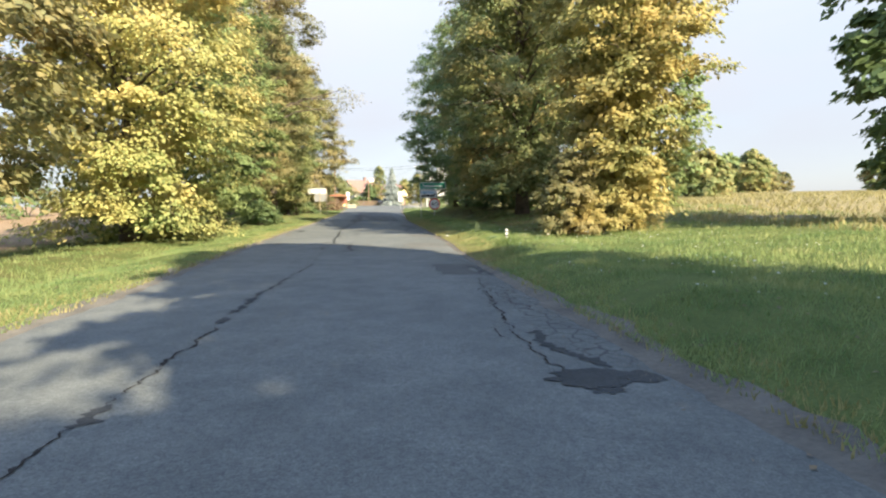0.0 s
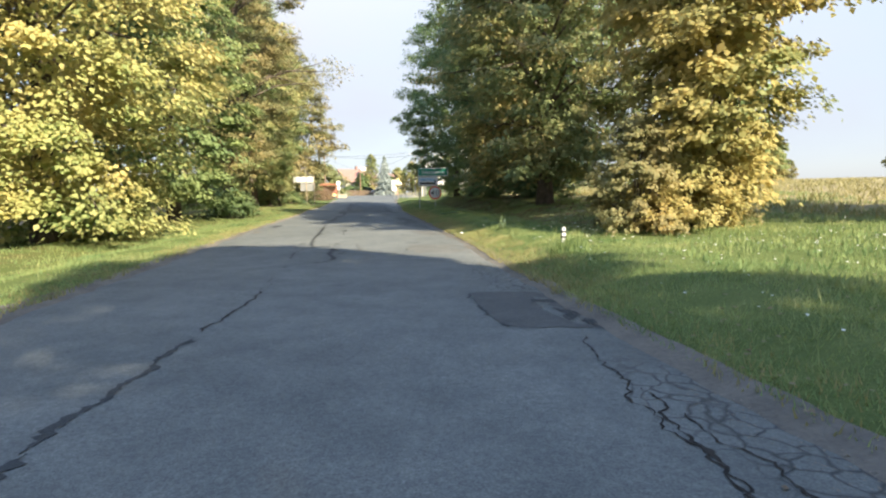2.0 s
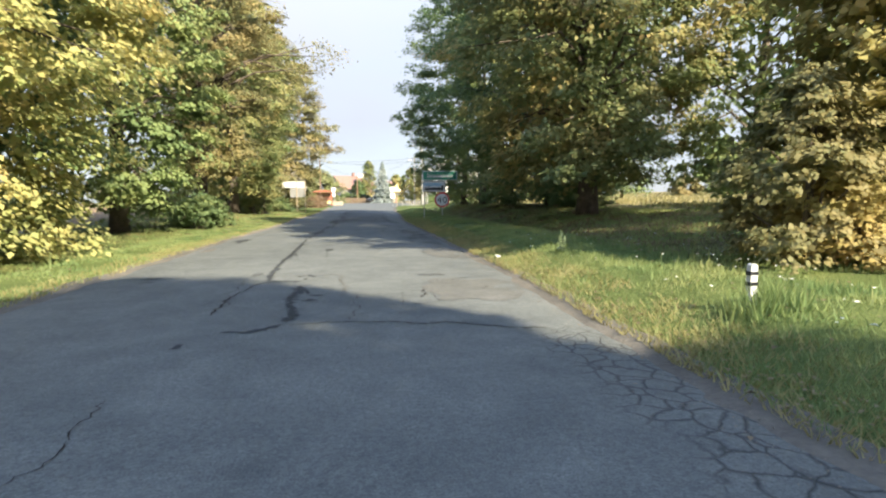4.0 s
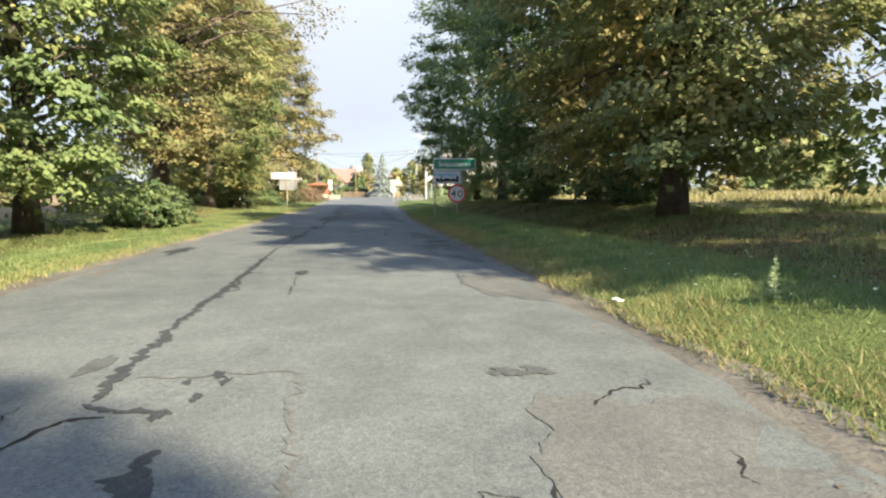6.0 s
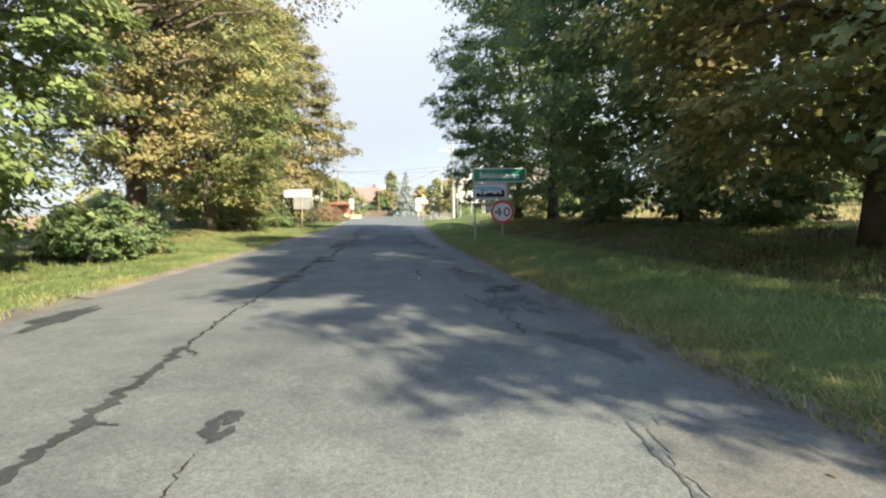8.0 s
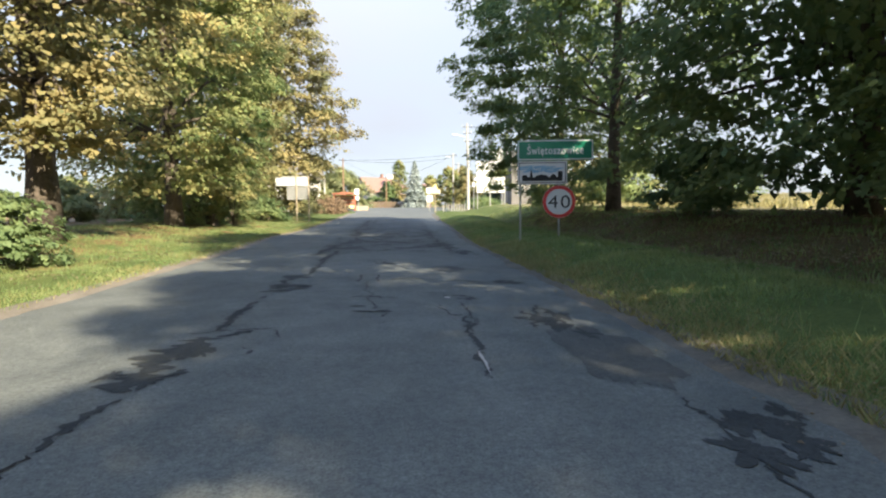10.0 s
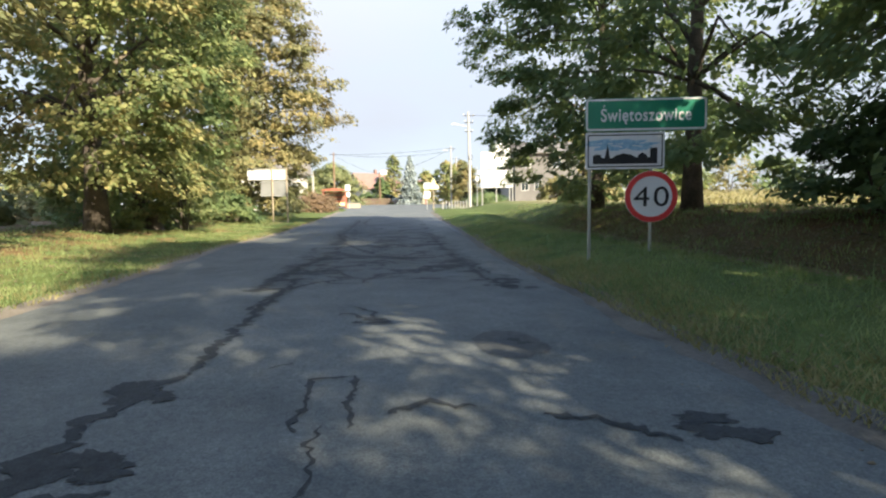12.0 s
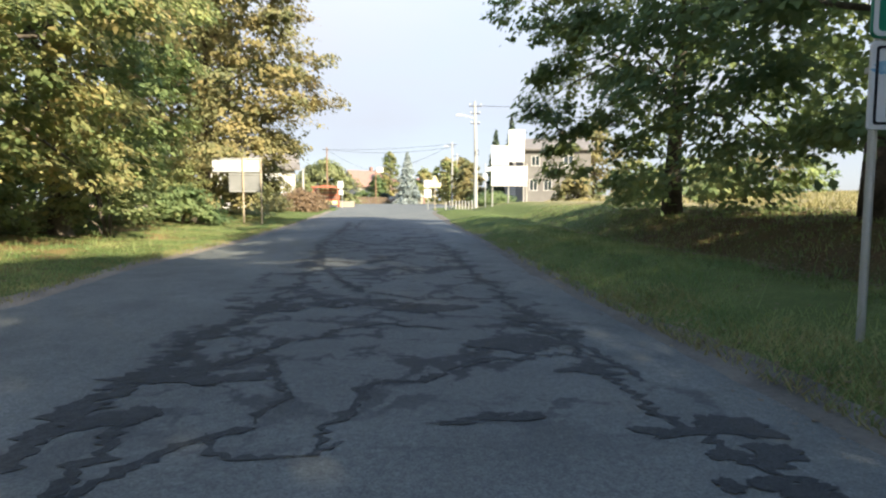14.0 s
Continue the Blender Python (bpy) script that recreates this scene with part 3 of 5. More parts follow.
def leaf_part(name, v, mat, parent, label="", k=4):
    n = len(v) // k
    me = bpy.data.meshes.new(name)
    me.vertices.add(len(v))
    me.vertices.foreach_set("co", v.astype(np.float32).ravel())
    me.loops.add(k * n)
    me.loops.foreach_set("vertex_index", np.arange(k * n, dtype=np.int32))
    me.polygons.add(n)
    me.polygons.foreach_set("loop_start", np.arange(0, k * n, k, dtype=np.int32))
    me.update(calc_edges=True)
    me.materials.append(mat)
    ob = new(name, me)
    ob.parent = parent
    if label:
        ob["label"] = label
    return ob


def tree(x, y, h, r, mat, label, seed, low=1.2, n=26000, trunk=0.28, clumps=150, size=0.2, offset=(0, 0), group="trees along the road", name="tree", boughs=(), widest=0.38, hollow=0.6, core=1.0, spray=1.0, flat=0.34):
    """A broad-leaved tree: tapered trunk and limbs, and a crown of leaf clumps hung on the limbs' ends."""
    rng = np.random.default_rng(seed)
    base = thing(name, label, "tree", x, y, height(x, y) - 0.05, group=group)
    wood = Shape()
    top = h * 0.78
    pts = [Vector((offset[0] * u * u + 0.12 * math.sin(seed + 5 * u) * u * 2, offset[1] * u * u + 0.12 * math.cos(seed * 2 + 4 * u) * u * 2, top * u)) for u in np.linspace(0, 1, 9)]
    wood.tube(pts, [trunk * (1.3 if i == 0 else 1.0) * (1 - 0.82 * i / 8) for i in range(9)], 10)
    ends = []
    k = 0
    while len(ends) < clumps:
        u = ((len(ends) + rng.uniform(0, 1)) / clumps) ** 0.92
        # widest below the middle, rounded to the top, ragged
        prof = math.sin(math.pi * min(1, (u + 0.18) / 1.18) ** (math.log(0.5) / math.log(widest + 0.12))) ** 0.65
        ang = 2.4 * len(ends) + rng.uniform(-0.9, 0.9)
        lump = 0.86 + 0.3 * noise.noise((2.1 * math.cos(ang) + seed, 2.1 * math.sin(ang), 3.5 * u))
        rad = r * prof * lump * rng.uniform(hollow, 1.0) ** 0.6
        z = low + (h - low) * u
        f = z / h
        ends.append((offset[0] * f * f + rad * math.cos(ang), offset[1] * f * f + rad * math.sin(ang), z))
    ends += [tuple(b) for b in boughs for _ in range(3)]
    for i in range(0, len(ends), 5):
        e = Vector(ends[i])
        zs = max(min(e.z - 0.3 * math.hypot(e.x, e.y), top * 0.95), 0.2 * h if low < 0.25 * h else low * 0.8)
        st = pts[0].lerp(pts[-1], zs / top)
        mid = st.lerp(e, 0.5) + Vector((0, 0, 0.08 * h * rng.uniform(0, 1)))
        rr = trunk * 0.32 * (1 - 0.5 * zs / top)
        wood.tube([st, st.lerp(mid, 0.5) + Vector((0, 0, 0.05)), mid, mid.lerp(e, 0.5), e], [rr, rr * 0.8, rr * 0.55, rr * 0.35, rr * 0.1], 5, False)
    part("trunk", wood, mat=M_BARK, parent=base, label="bark-covered trunk with limbs", smooth=True)
    ends = np.array(ends)
    weight = rng.uniform(0.4, 1.6, len(ends))
    if boughs:
        weight[-3 * len(boughs):] = 0.13
    idx = rng.choice(len(ends), n, p=weight / weight.sum())
    length = spray * (0.15 * r + 0.2) * rng.uniform(0.65, 1.35, len(ends))
    out = ends - np.stack([offset[0] * (ends[:, 2] / h) ** 2, offset[1] * (ends[:, 2] / h) ** 2, ends[:, 2]], 1)
    out = out / (np.linalg.norm(out, axis=1)[:, None] + 1e-6)
    # the shaded inside of the crown: larger leaves about the limbs
    m = int(core * n / 14)
    inner = ends[rng.integers(0, clumps, m)] * np.stack([rng.uniform(0.1, 0.6, m)] * 2 + [rng.uniform(0.9, 1.0, m)], 1)
    v = np.concatenate([sprays(ends, out, idx, length, size, rng, 16, flat), leaves(inner, np.array([0.5, 0.5, 0.4]), size * 1.45, rng, 0.0, 0.3, 1.0)])
    leaf_part("crown", v, mat, base)
    return base


def conifer(x, y, h, r, mat, label, seed, n=5000, group="village trees"):
    rng = np.random.default_rng(seed)
    base = thing("conifer", label, "tree", x, y, height(x, y) - 0.05, group=group)
    part("trunk", Shape().tube([(0, 0, 0), (0, 0, h * 0.5), (0, 0, h * 0.97)], [0.03 * h * 0.6, 0.012 * h, 0.003 * h], 7), M_BARK, base)
    f = rng.uniform(0, 1, n)
    zz_ = 1 - rng.uniform(0.0005, 1, n) ** 0.5
    tier = 0.72 + 0.28 * np.abs(np.sin(zz_ * h * 2.4))
    ang = rng.uniform(0, math.tau, n)
    lobes = rng.uniform(0.62, 1.12, 400)[(np.floor(ang * 1.12).astype(int) + 7 * np.floor(zz_ * h * 1.5).astype(int)) % 400]
    rad = lobes * r * (1 - zz_) ** 0.9 * tier * (0.35 + 0.65 * f ** 0.5) * (0.9 + 0.15 * np.sin(ang * 7 + zz_ * 31))
    c = np.stack([rad * np.cos(ang), rad * np.sin(ang), 0.05 * h + 0.95 * h * zz_ - 0.22 * rad], 1)
    leaf_part("crown", leaves(c, np.array([0.08, 0.08, 0.06]) * h / 8, 0.05 * h ** 0.8, rng, 0.0), mat, base)
    return base


def bush(x, y, rx, ry, h, mat, label, seed, n=5000, size=0.14, clumps=45, group="", name="bush", low=0.1, top=0.75):
    """A shrub: several stems and a low ragged crown."""
    rng = np.random.default_rng(seed)
    base = thing(name, label, "bush", x, y, height(x, y) - 0.03, group=group)
    ends = []
    for i in range(clumps):
        u, ang = rng.uniform(0, 1) ** 0.8, rng.uniform(0, math.tau)
        q = math.sqrt(max(0.02, 1 - u ** 2.2)) * rng.uniform(0.5, 1.0) ** 0.5 * (0.85 + 0.35 * noise.noise((math.cos(ang) * 2 + seed, math.sin(ang) * 2, u * 3)))
        ends.append((rx * q * math.cos(ang), ry * q * math.sin(ang), low + h * u * 0.95))
    for i in range(0, clumps, max(1, clumps // 6)):
        e = Vector(ends[i])
        part("stem", Shape().tube([(e.x * 0.1, e.y * 0.1, 0), (e.x * 0.35, e.y * 0.35, e.z * 0.55), tuple(e)], [0.03, 0.02, 0.006], 5, False), M_BARK, base)
    ends = np.array(ends)
    idx = rng.integers(0, clumps, n)
    out = ends * np.array([1.0, 1.0, 0.0])
    out = out / (np.linalg.norm(out, axis=1)[:, None] + 1e-6)
    length = (0.26 * max(rx, ry) + 0.08) * rng.uniform(0.7, 1.3, clumps)
    leaf_part("foliage", sprays(ends, out, idx, length, size, rng, 12, 0.55), mat, base)
    return base


# left side of the road
tree(-10.9, 13.6, 12.5, 4.9, M_OCHRE, "ochre and green tree beside a pale field", 11, low=1.7, n=26000, size=0.19, clumps=190, core=1.0)
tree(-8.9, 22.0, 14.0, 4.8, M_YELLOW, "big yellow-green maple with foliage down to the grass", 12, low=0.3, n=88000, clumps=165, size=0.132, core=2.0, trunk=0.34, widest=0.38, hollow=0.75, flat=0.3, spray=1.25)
tree(-8.35, 30.9, 13.5, 4.2, M_LINDEN, "green tree turning ochre at the top", 13, low=0.8, n=52000, size=0.145, clumps=230, widest=0.42)
tree(-10.8, 26.6, 13.0, 3.8, M_GREEN, "green tree between the maple and the lindens", 19, low=2.4, n=26000, size=0.165, clumps=170, trunk=0.22, core=0.4)
tree(-7.9, 39.4, 16.5, 4.3, M_OCHRE, "ochre linden with a bough reaching over the road", 14, low=2.1, n=62000, size=0.125, clumps=260, widest=0.48, boughs=[(4.8, -0.8, 7.0), (5.4, -0.7, 7.3), (5.8, -0.5, 7.6), (6.2, -0.6, 7.9), (6.7, -0.6, 8.0), (6.1, -0.3, 8.6)], core=0.8, offset=(1.3, -2.8), trunk=0.34)
tree(-8.15, 47.8, 15.5, 4.8, M_MIXED, "green linden turning yellow with a thick bare trunk", 15, low=1.3, n=62000, trunk=0.29, size=0.138, clumps=230)
tree(-9.4, 53.8, 15.0, 4.2, M_LINDEN, "green roadside linden with foliage to the ground", 16, low=0.3, n=46000, size=0.16, clumps=230)
tree(-8.3, 64.0, 16.0, 5.7, M_OCHRE, "tall linden with yellowing crown behind the sign", 17, low=0.4, n=62000, size=0.18, clumps=300, core=2.2)
# right side
tree(7.3, 27.4, 15.0, 4.8, M_TURNING, "large linden with green and golden brown leaves", 21, low=1.25, n=80000, trunk=0.3, clumps=300, size=0.128, offset=(-0.6, -1.6), core=3.8)
tree(7.8, 16.7, 13.5, 3.1, M_GOLD, "slender golden tree at the edge of the meadow", 22, low=0.9, n=50000, size=0.125, clumps=230, trunk=0.14, core=3.4, widest=0.5, hollow=0.4)
tree(12.6, 26.5, 11.0, 3.6, M_LINDEN, "green tree behind the large linden", 29, low=0.5, n=16000, size=0.2, clumps=120, trunk=0.22, core=1.0)
tree(8.8, 35.4, 14.8, 5.3, M_GREEN, "dark green linden with drooping lower boughs", 23, low=0.6, n=60000, trunk=0.25, size=0.15, clumps=260, core=3.2)
tree(7.3, 43.6, 15.2, 5.3, M_GREEN, "dark green linden standing on the bank", 24, low=1.0, n=50000, trunk=0.21, size=0.138, clumps=170, widest=0.45, core=0.4)
tree(7.15, 49.3, 13.0, 4.5, M_LINDEN, "green linden with a thin straight trunk and hanging boughs", 25, low=0.3, n=48000, trunk=0.2, offset=(0.2, 0), size=0.135, clumps=150, core=0.7)
bush(5.8, 16.5, 1.0, 1.0, 2.5, M_OCHRE, "upright olive and ochre shrub at the edge of the meadow", 31, n=14000, size=0.075, clumps=60)
bush(6.9, 16.6, 1.4, 1.2, 1.6, M_GOLD, "spreading golden brown shrub at the foot of a slender tree", 33, n=12000, size=0.075, clumps=55)
bush(7.8, 17.6, 1.5, 1.2, 1.2, M_OCHRE, "low olive and ochre shrub at the edge of the meadow", 32, n=9000, size=0.075)
# added tree, not known to stand here, that shades the bank
tree(15.3, 12.6, 13.0, 3.4, M_GREEN, "added dark green tree that puts the meadow bank in shade", 34, low=1.0, n=14000, size=0.28, clumps=110, trunk=0.22, core=2.0)
# unseen avenue behind the camera, set out so that its shade lies on the road
tree(7.0, -2.6, 13.5, 4.0, M_GOLD, "unseen roadside tree with golden brown leaves, shading the road", 26, low=2.4, n=20000, size=0.28, clumps=110, core=2.0)
tree(8.6, -2.2, 15.0, 2.8, M_GREEN, "unseen dark green roadside tree beside the meadow, shading the road", 30, low=7.0, n=16000, size=0.28, clumps=95)
tree(8.6, -7.0, 13.0, 4.1, M_GOLD, "unseen roadside tree with golden brown leaves, shading the road", 28, low=3.8, n=14000, size=0.24, clumps=95)
tree(7.8, -14.5, 12.5, 4.6, M_GREEN, "unseen dark green roadside tree behind the meadow", 27, low=2.0, n=10000, size=0.34)

# ---- road damage and repairs ----
rnd = random.Random(5)


def seam(points, width, name="tar_seam", mat=M_TAR, lift=0.005, parent=None, step=0.035, ragged=0.95, wander=0.05):
    """A ragged strip of tar or an open crack along a line on the road."""
    pts = []
    for (x0, y0), (x1, y1) in zip(points, points[1:]):
        n = max(2, int(math.hypot(x1 - x0, y1 - y0) / step))
        pts += [(x0 + (x1 - x0) * i / n, y0 + (y1 - y0) * i / n) for i in range(n)]
    pts.append(points[-1])
    width *= 0.4 if mat is M_CRACK else 0.5
    s, m = Shape(), len(pts)
    k = rnd.uniform(0, 90)
    vs = []
    for i, (x, y) in enumerate(pts):
        ax, ay = pts[max(i - 1, 0)], pts[min(i + 1, m - 1)]
        d = Vector((ay[0] - ax[0], ay[1] - ax[1], 0)).normalized()
        q = Vector((-d.y, d.x, 0))
        x += q.x * wander * 2 * noise.noise((i * 0.13, k, 0)) + q.x * wander * noise.noise((i * 0.6, k, 3))
        y += q.y * wander * 2 * noise.noise((i * 0.13, k, 0)) + q.y * wander * noise.noise((i * 0.6, k, 3))
        taper = min(1.0, 0.25 + i / 4, 0.25 + (m - 1 - i) / 4)
        for side in (-1, 1):
            w = side * width / 2 * taper * rnd.uniform(0.5, 1.5) * max(0.04, 0.9 + ragged * 1.6 * noise.noise((i * 0.55, k, side * 7)) + ragged * noise.noise((i * 1.7, k, side * 5)))
            px, py = x + q.x * w, y + q.y * w
            vs.append((px, py, road_top(px, py) + lift))
    s.v, s.f = vs, [[2 * i, 2 * i + 1, 2 * i + 3, 2 * i + 2] for i in range(m - 1)]
    return part(name, s, mat, parent or road)


def blot(x, y, rx, ry, name="asphalt_patch", mat=M_TAR, ragged=0.25, square=2.0, turn=0.0, lift=0.005):
    """An irregular patch of newer asphalt laid on the road."""
    n, k = 120, rnd.uniform(0, 90)
    vs = [(x, y, road_top(x, y) + lift + 0.002)]
    for i in range(n):
        a = i * math.tau / n
        c, s_ = math.cos(a), math.sin(a)
        f = (abs(c) ** square + abs(s_) ** square) ** (-1 / square) * (1 + ragged * noise.noise((c * 1.8 + k, s_ * 1.8, 0)) + 0.4 * ragged * noise.noise((c * 4 + k, s_ * 4, 2)) + 0.24 * ragged * noise.noise((c * 11 + k, s_ * 11, 4)) + 0.16 * ragged * noise.noise((c * 27 + k, s_ * 27, 6)))
        dx, dy = rx * f * c, ry * f * s_
        px, py = x + dx * math.cos(turn) - dy * math.sin(turn), y + dx * math.sin(turn) + dy * math.cos(turn)
        vs.append((px, py, road_top(px, py) + lift))
    s = Shape()
    s.v, s.f = vs, [[0, 1 + i, 1 + (i + 1) % n] for i in range(n)]
    return part(name, s, mat, road)


def smear(x, y, rx, ry, mat=M_TAR, n=7):
    """A shredded smear of filler: overlapping ragged flakes, longest across the road."""
    for i in range(n):
        u = rnd.uniform(-0.75, 0.75)
        blot(x + u * rx, y + rnd.uniform(-0.65, 0.65) * ry * (1 - 0.5 * abs(u)), rx * rnd.uniform(0.22, 0.55), ry * rnd.uniform(0.14, 0.42), "filler_patch", mat, 0.5, turn=rnd.uniform(-0.35, 0.35), lift=0.0045 + 0.0004 * i)


def worn(x, y, rx, ry, n=9, mat=M_TAR):
    """A broken-up spot: many small ragged bits of dark filler."""
    for _ in range(n):
        px, py = x + rnd.gauss(0, 0.5) * rx, y + rnd.gauss(0, 0.5) * ry
        k = rnd.uniform(0.18, 0.45)
        blot(px, py, rx * k, ry * k * 0.8, "filler_patch", mat, 0.85, turn=rnd.uniform(-0.5, 0.5), lift=0.0045 + 0.002 * rnd.random())


# the long joint along the middle of the road
seam([(-1.62, 1.2), (-1.58, 3.05)], 0.05, "crack", M_CRACK)
seam([(-1.58, 3.05), (-1.56, 3.42)], 0.22, wander=0.02)
seam([(-1.56, 3.42), (-1.56, 4.2)], 0.03, "crack", M_CRACK)
seam([(-1.56, 4.2), (-1.55, 4.9), (-1.53, 5.6)], 0.08, "crack", M_CRACK)
blot(-1.57, 5.95, 0.06, 0.15, ragged=0.6)
seam([(-1.62, 6.3), (-1.55, 6.75), (-1.57, 7.5)], 0.17, wander=0.03)
seam([(-1.57, 7.5), (-1.51, 8.1), (-1.48, 9.0), (-1.41, 9.6)], 0.12, wander=0.03)
seam([(-1.42, 9.8), (-1.36, 10.7), (-1.27, 11.45), (-1.3, 11.95)], 0.07, "crack", M_CRACK, wander=0.03)
seam([(-1.3, 11.95), (-1.35, 13.2)], 0.02, "crack", M_CRACK)
blot(-1.36, 14.4, 0.03, 0.09, ragged=0.6)
# broken margin, dark patch and square patch on the right
seam([(1.62, 7.9), (1.48, 7.2), (1.36, 6.3), (1.26, 5.3), (1.22, 4.35), (1.2, 4.05), (1.28, 3.55)], 0.05, "crack", M_CRACK, wander=0.04)
seam([(1.73, 9.2), (1.5, 7.7), (1.42, 6.9), (1.33, 6.3)], 0.035, "crack", M_CRACK)
seam([(1.66, 7.5), (1.61, 6.6), (1.7, 6.3), (1.76, 5.95)], 0.04, "crack", M_CRACK)
seam([(1.05, 5.2), (1.12, 4.7)], 0.03, "crack", M_CRACK)
seam([(1.45, 5.0), (1.4, 4.5), (1.5, 4.1), (1.66, 3.75)], 0.24, wander=0.03)
smear(1.56, 3.45, 0.34, 0.36, n=12)
blot(1.66, 10.4, 0.5, 0.95, square=6.0, ragged=0.1, mat=M_PATCH)
seam([(1.22, 11.3), (1.17, 10.3), (1.15, 9.5)], 0.06)
worn(1.92, 10.0, 0.2, 0.5, 8)
blot(1.9, 10.7, 0.2, 0.1, ragged=0.7)
# seam across, with the worn strip and the patches behind it
seam([(-1.14, 14.9), (-0.9, 14.86), (-0.63, 15.08)], 0.2, wander=0.03)
seam([(-0.63, 15.08), (0.0, 15.17), (0.41, 15.08), (0.91, 14.98), (1.72, 14.62)], 0.07, "crack", M_CRACK)
seam([(-0.72, 17.6), (-0.75, 16.7), (-0.73, 16.2), (-0.6, 15.25)], 0.2, wander=0.04)
smear(-0.66, 17.1, 0.09, 0.3)
smear(-0.48, 16.78, 0.13, 0.06)
smear(-0.55, 16.45, 0.09, 0.09)
smear(-0.6, 15.5, 0.07, 0.16)
worn(-0.76, 18.35, 0.12, 0.3, 5)
seam([(-1.2, 18.6), (-0.68, 18.65), (-0.27, 18.53), (-0.18, 17.6), (-0.15, 16.9), (-0.12, 16.3)], 0.06, mat=M_BROWNPATCH)
seam([(0.54, 16.05), (0.56, 17.1), (0.92, 16.9), (0.95, 16.15), (0.54, 16.05)], 0.014, "crack", M_CRACK, wander=0.02)
seam([(0.0, 15.2), (0.02, 16.9)], 0.02, "crack", M_CRACK)
seam([(-1.63, 18.3), (-1.55, 16.9), (-1.43, 16.1)], 0.03, "crack", M_CRACK)
seam([(-1.44, 15.7), (-1.5, 16.6), (-1.46, 17.3), (-1.42, 17.7), (-1.3, 18.0), (-1.12, 18.0)], 0.07, "crack", M_CRACK, wander=0.02)
blot(-1.56, 18.95, 0.09, 0.24, ragged=0.5, mat=M_PATCH)
seam([(-1.32, 18.22), (-1.12, 18.1), (-0.8, 18.03)], 0.12, wander=0.02)
# wide tarred joint in the sunny stretch
seam([(-1.28, 18.25), (-1.33, 18.8), (-1.4, 19.7), (-1.44, 20.9), (-1.42, 22.5), (-1.45, 23.3), (-1.5, 24.9)], 0.17, ragged=0.75, wander=0.035)
seam([(-1.43, 23.25), (-1.22, 23.1)], 0.12)
seam([(-1.5, 24.9), (-1.32, 24.55)], 0.09)
seam([(-1.44, 21.4), (-1.3, 21.8), (-1.38, 22.4)], 0.08)
seam([(-1.5, 24.9), (-1.55, 26.4), (-1.48, 28.2)], 0.07, "crack", M_CRACK)
smear(-0.7, 23.05, 0.08, 0.34)
seam([(-0.72, 22.7), (-0.67, 21.6), (-0.63, 21.2)], 0.03, "crack", M_CRACK)
smear(1.1, 18.48, 0.21, 0.12, mat=M_PATCH)
blot(1.52, 17.1, 0.62, 0.85, ragged=0.3, mat=M_BROWNPATCH, square=3.0)
seam([(0.78, 16.5), (0.9, 17.3), (1.23, 17.78), (1.56, 18.05), (1.85, 18.25)], 0.05, "crack", M_CRACK)
seam([(1.72, 17.3), (1.7, 16.9), (1.76, 16.6)], 0.06, "crack", M_CRACK)
blot(1.86, 21.9, 0.44, 0.95, ragged=0.25, mat=M_BROWNPATCH, square=3.0)
seam([(1.45, 22.9), (1.37, 21.95), (1.5, 21.5), (1.86, 20.85), (2.2, 20.75)], 0.05, mat=M_PATCH, wander=0.02)
smear(-3.12, 18.75, 0.16, 0.22, mat=M_PATCH)
smear(-3.0, 18.35, 0.13, 0.12, mat=M_PATCH)
blot(-3.34, 26.6, 0.18, 0.75, ragged=0.6)
blot(-3.5, 23.6, 0.12, 0.5, ragged=0.6, mat=M_EDGE)
worn(1.95, 24.6, 0.25, 0.6, 9, M_PATCH)
worn(1.8, 26.6, 0.3, 0.7, 10, M_PATCH)
worn(1.95, 28.2, 0.25, 0.5)
seam([(1.75, 28.6), (1.6, 27.2), (1.9, 26.0)], 0.06)
seam([(1.2, 27.6), (1.5, 26.2), (1.4, 25.0)], 0.05)
# the stretch with square cuts
seam([(-1.45, 28.2), (-1.48, 28.55), (-1.43, 28.85)], 0.12, wander=0.03)
seam([(-1.47, 28.95), (-1.5, 29.7), (-1.42, 30.35)], 0.44, wander=0.03)
worn(-1.4, 29.5, 0.2, 0.45, 6)
seam([(-1.61, 30.5), (-1.3, 30.6), (-0.9, 30.62)], 0.07)
seam([(-1.38, 30.55), (-1.45, 31.3), (-1.41, 32.0)], 0.12, wander=0.03)
seam([(-1.03, 29.95), (-1.0, 29.7)], 0.07)
seam([(-1.36, 30.76), (-1.42, 31.01), (-1.42, 31.35), (-1.38, 31.75)], 0.14, wander=0.04)
seam([(-1.35, 30.35), (-1.26, 30.46), (-1.12, 30.58)], 0.22)
seam([(-0.96, 30.58), (-0.89, 30.41), (-0.81, 30.28)], 0.06)
seam([(-1.52, 32.71), (-1.29, 32.91), (-0.96, 32.98)], 0.16)
seam([(-1.44, 32.21), (-1.35, 32.40)], 0.14)
seam([(-1.40, 33.13), (-1.44, 33.73), (-1.32, 34.15), (-1.20, 34.52)], 0.22, wander=0.05)
smear(-1.26, 33.17, 0.26, 0.22, n=9)
smear(-1.29, 34.14, 0.24, 0.3, n=8)
smear(-1.35, 32.80, 0.24, 0.12, n=6)
seam([(-1.20, 34.52), (-1.20, 35.72), (-1.22, 37.21), (-1.17, 39.03)], 0.2, wander=0.05)
seam([(-0.36, 33.45), (-0.38, 34.25), (-0.13, 34.30), (-0.11, 33.48)], 0.07, wander=0.02)
seam([(-0.31, 33.52), (-0.21, 32.98), (-0.16, 32.20)], 0.05)
seam([(-0.69, 34.52), (-0.54, 34.60)], 0.12)
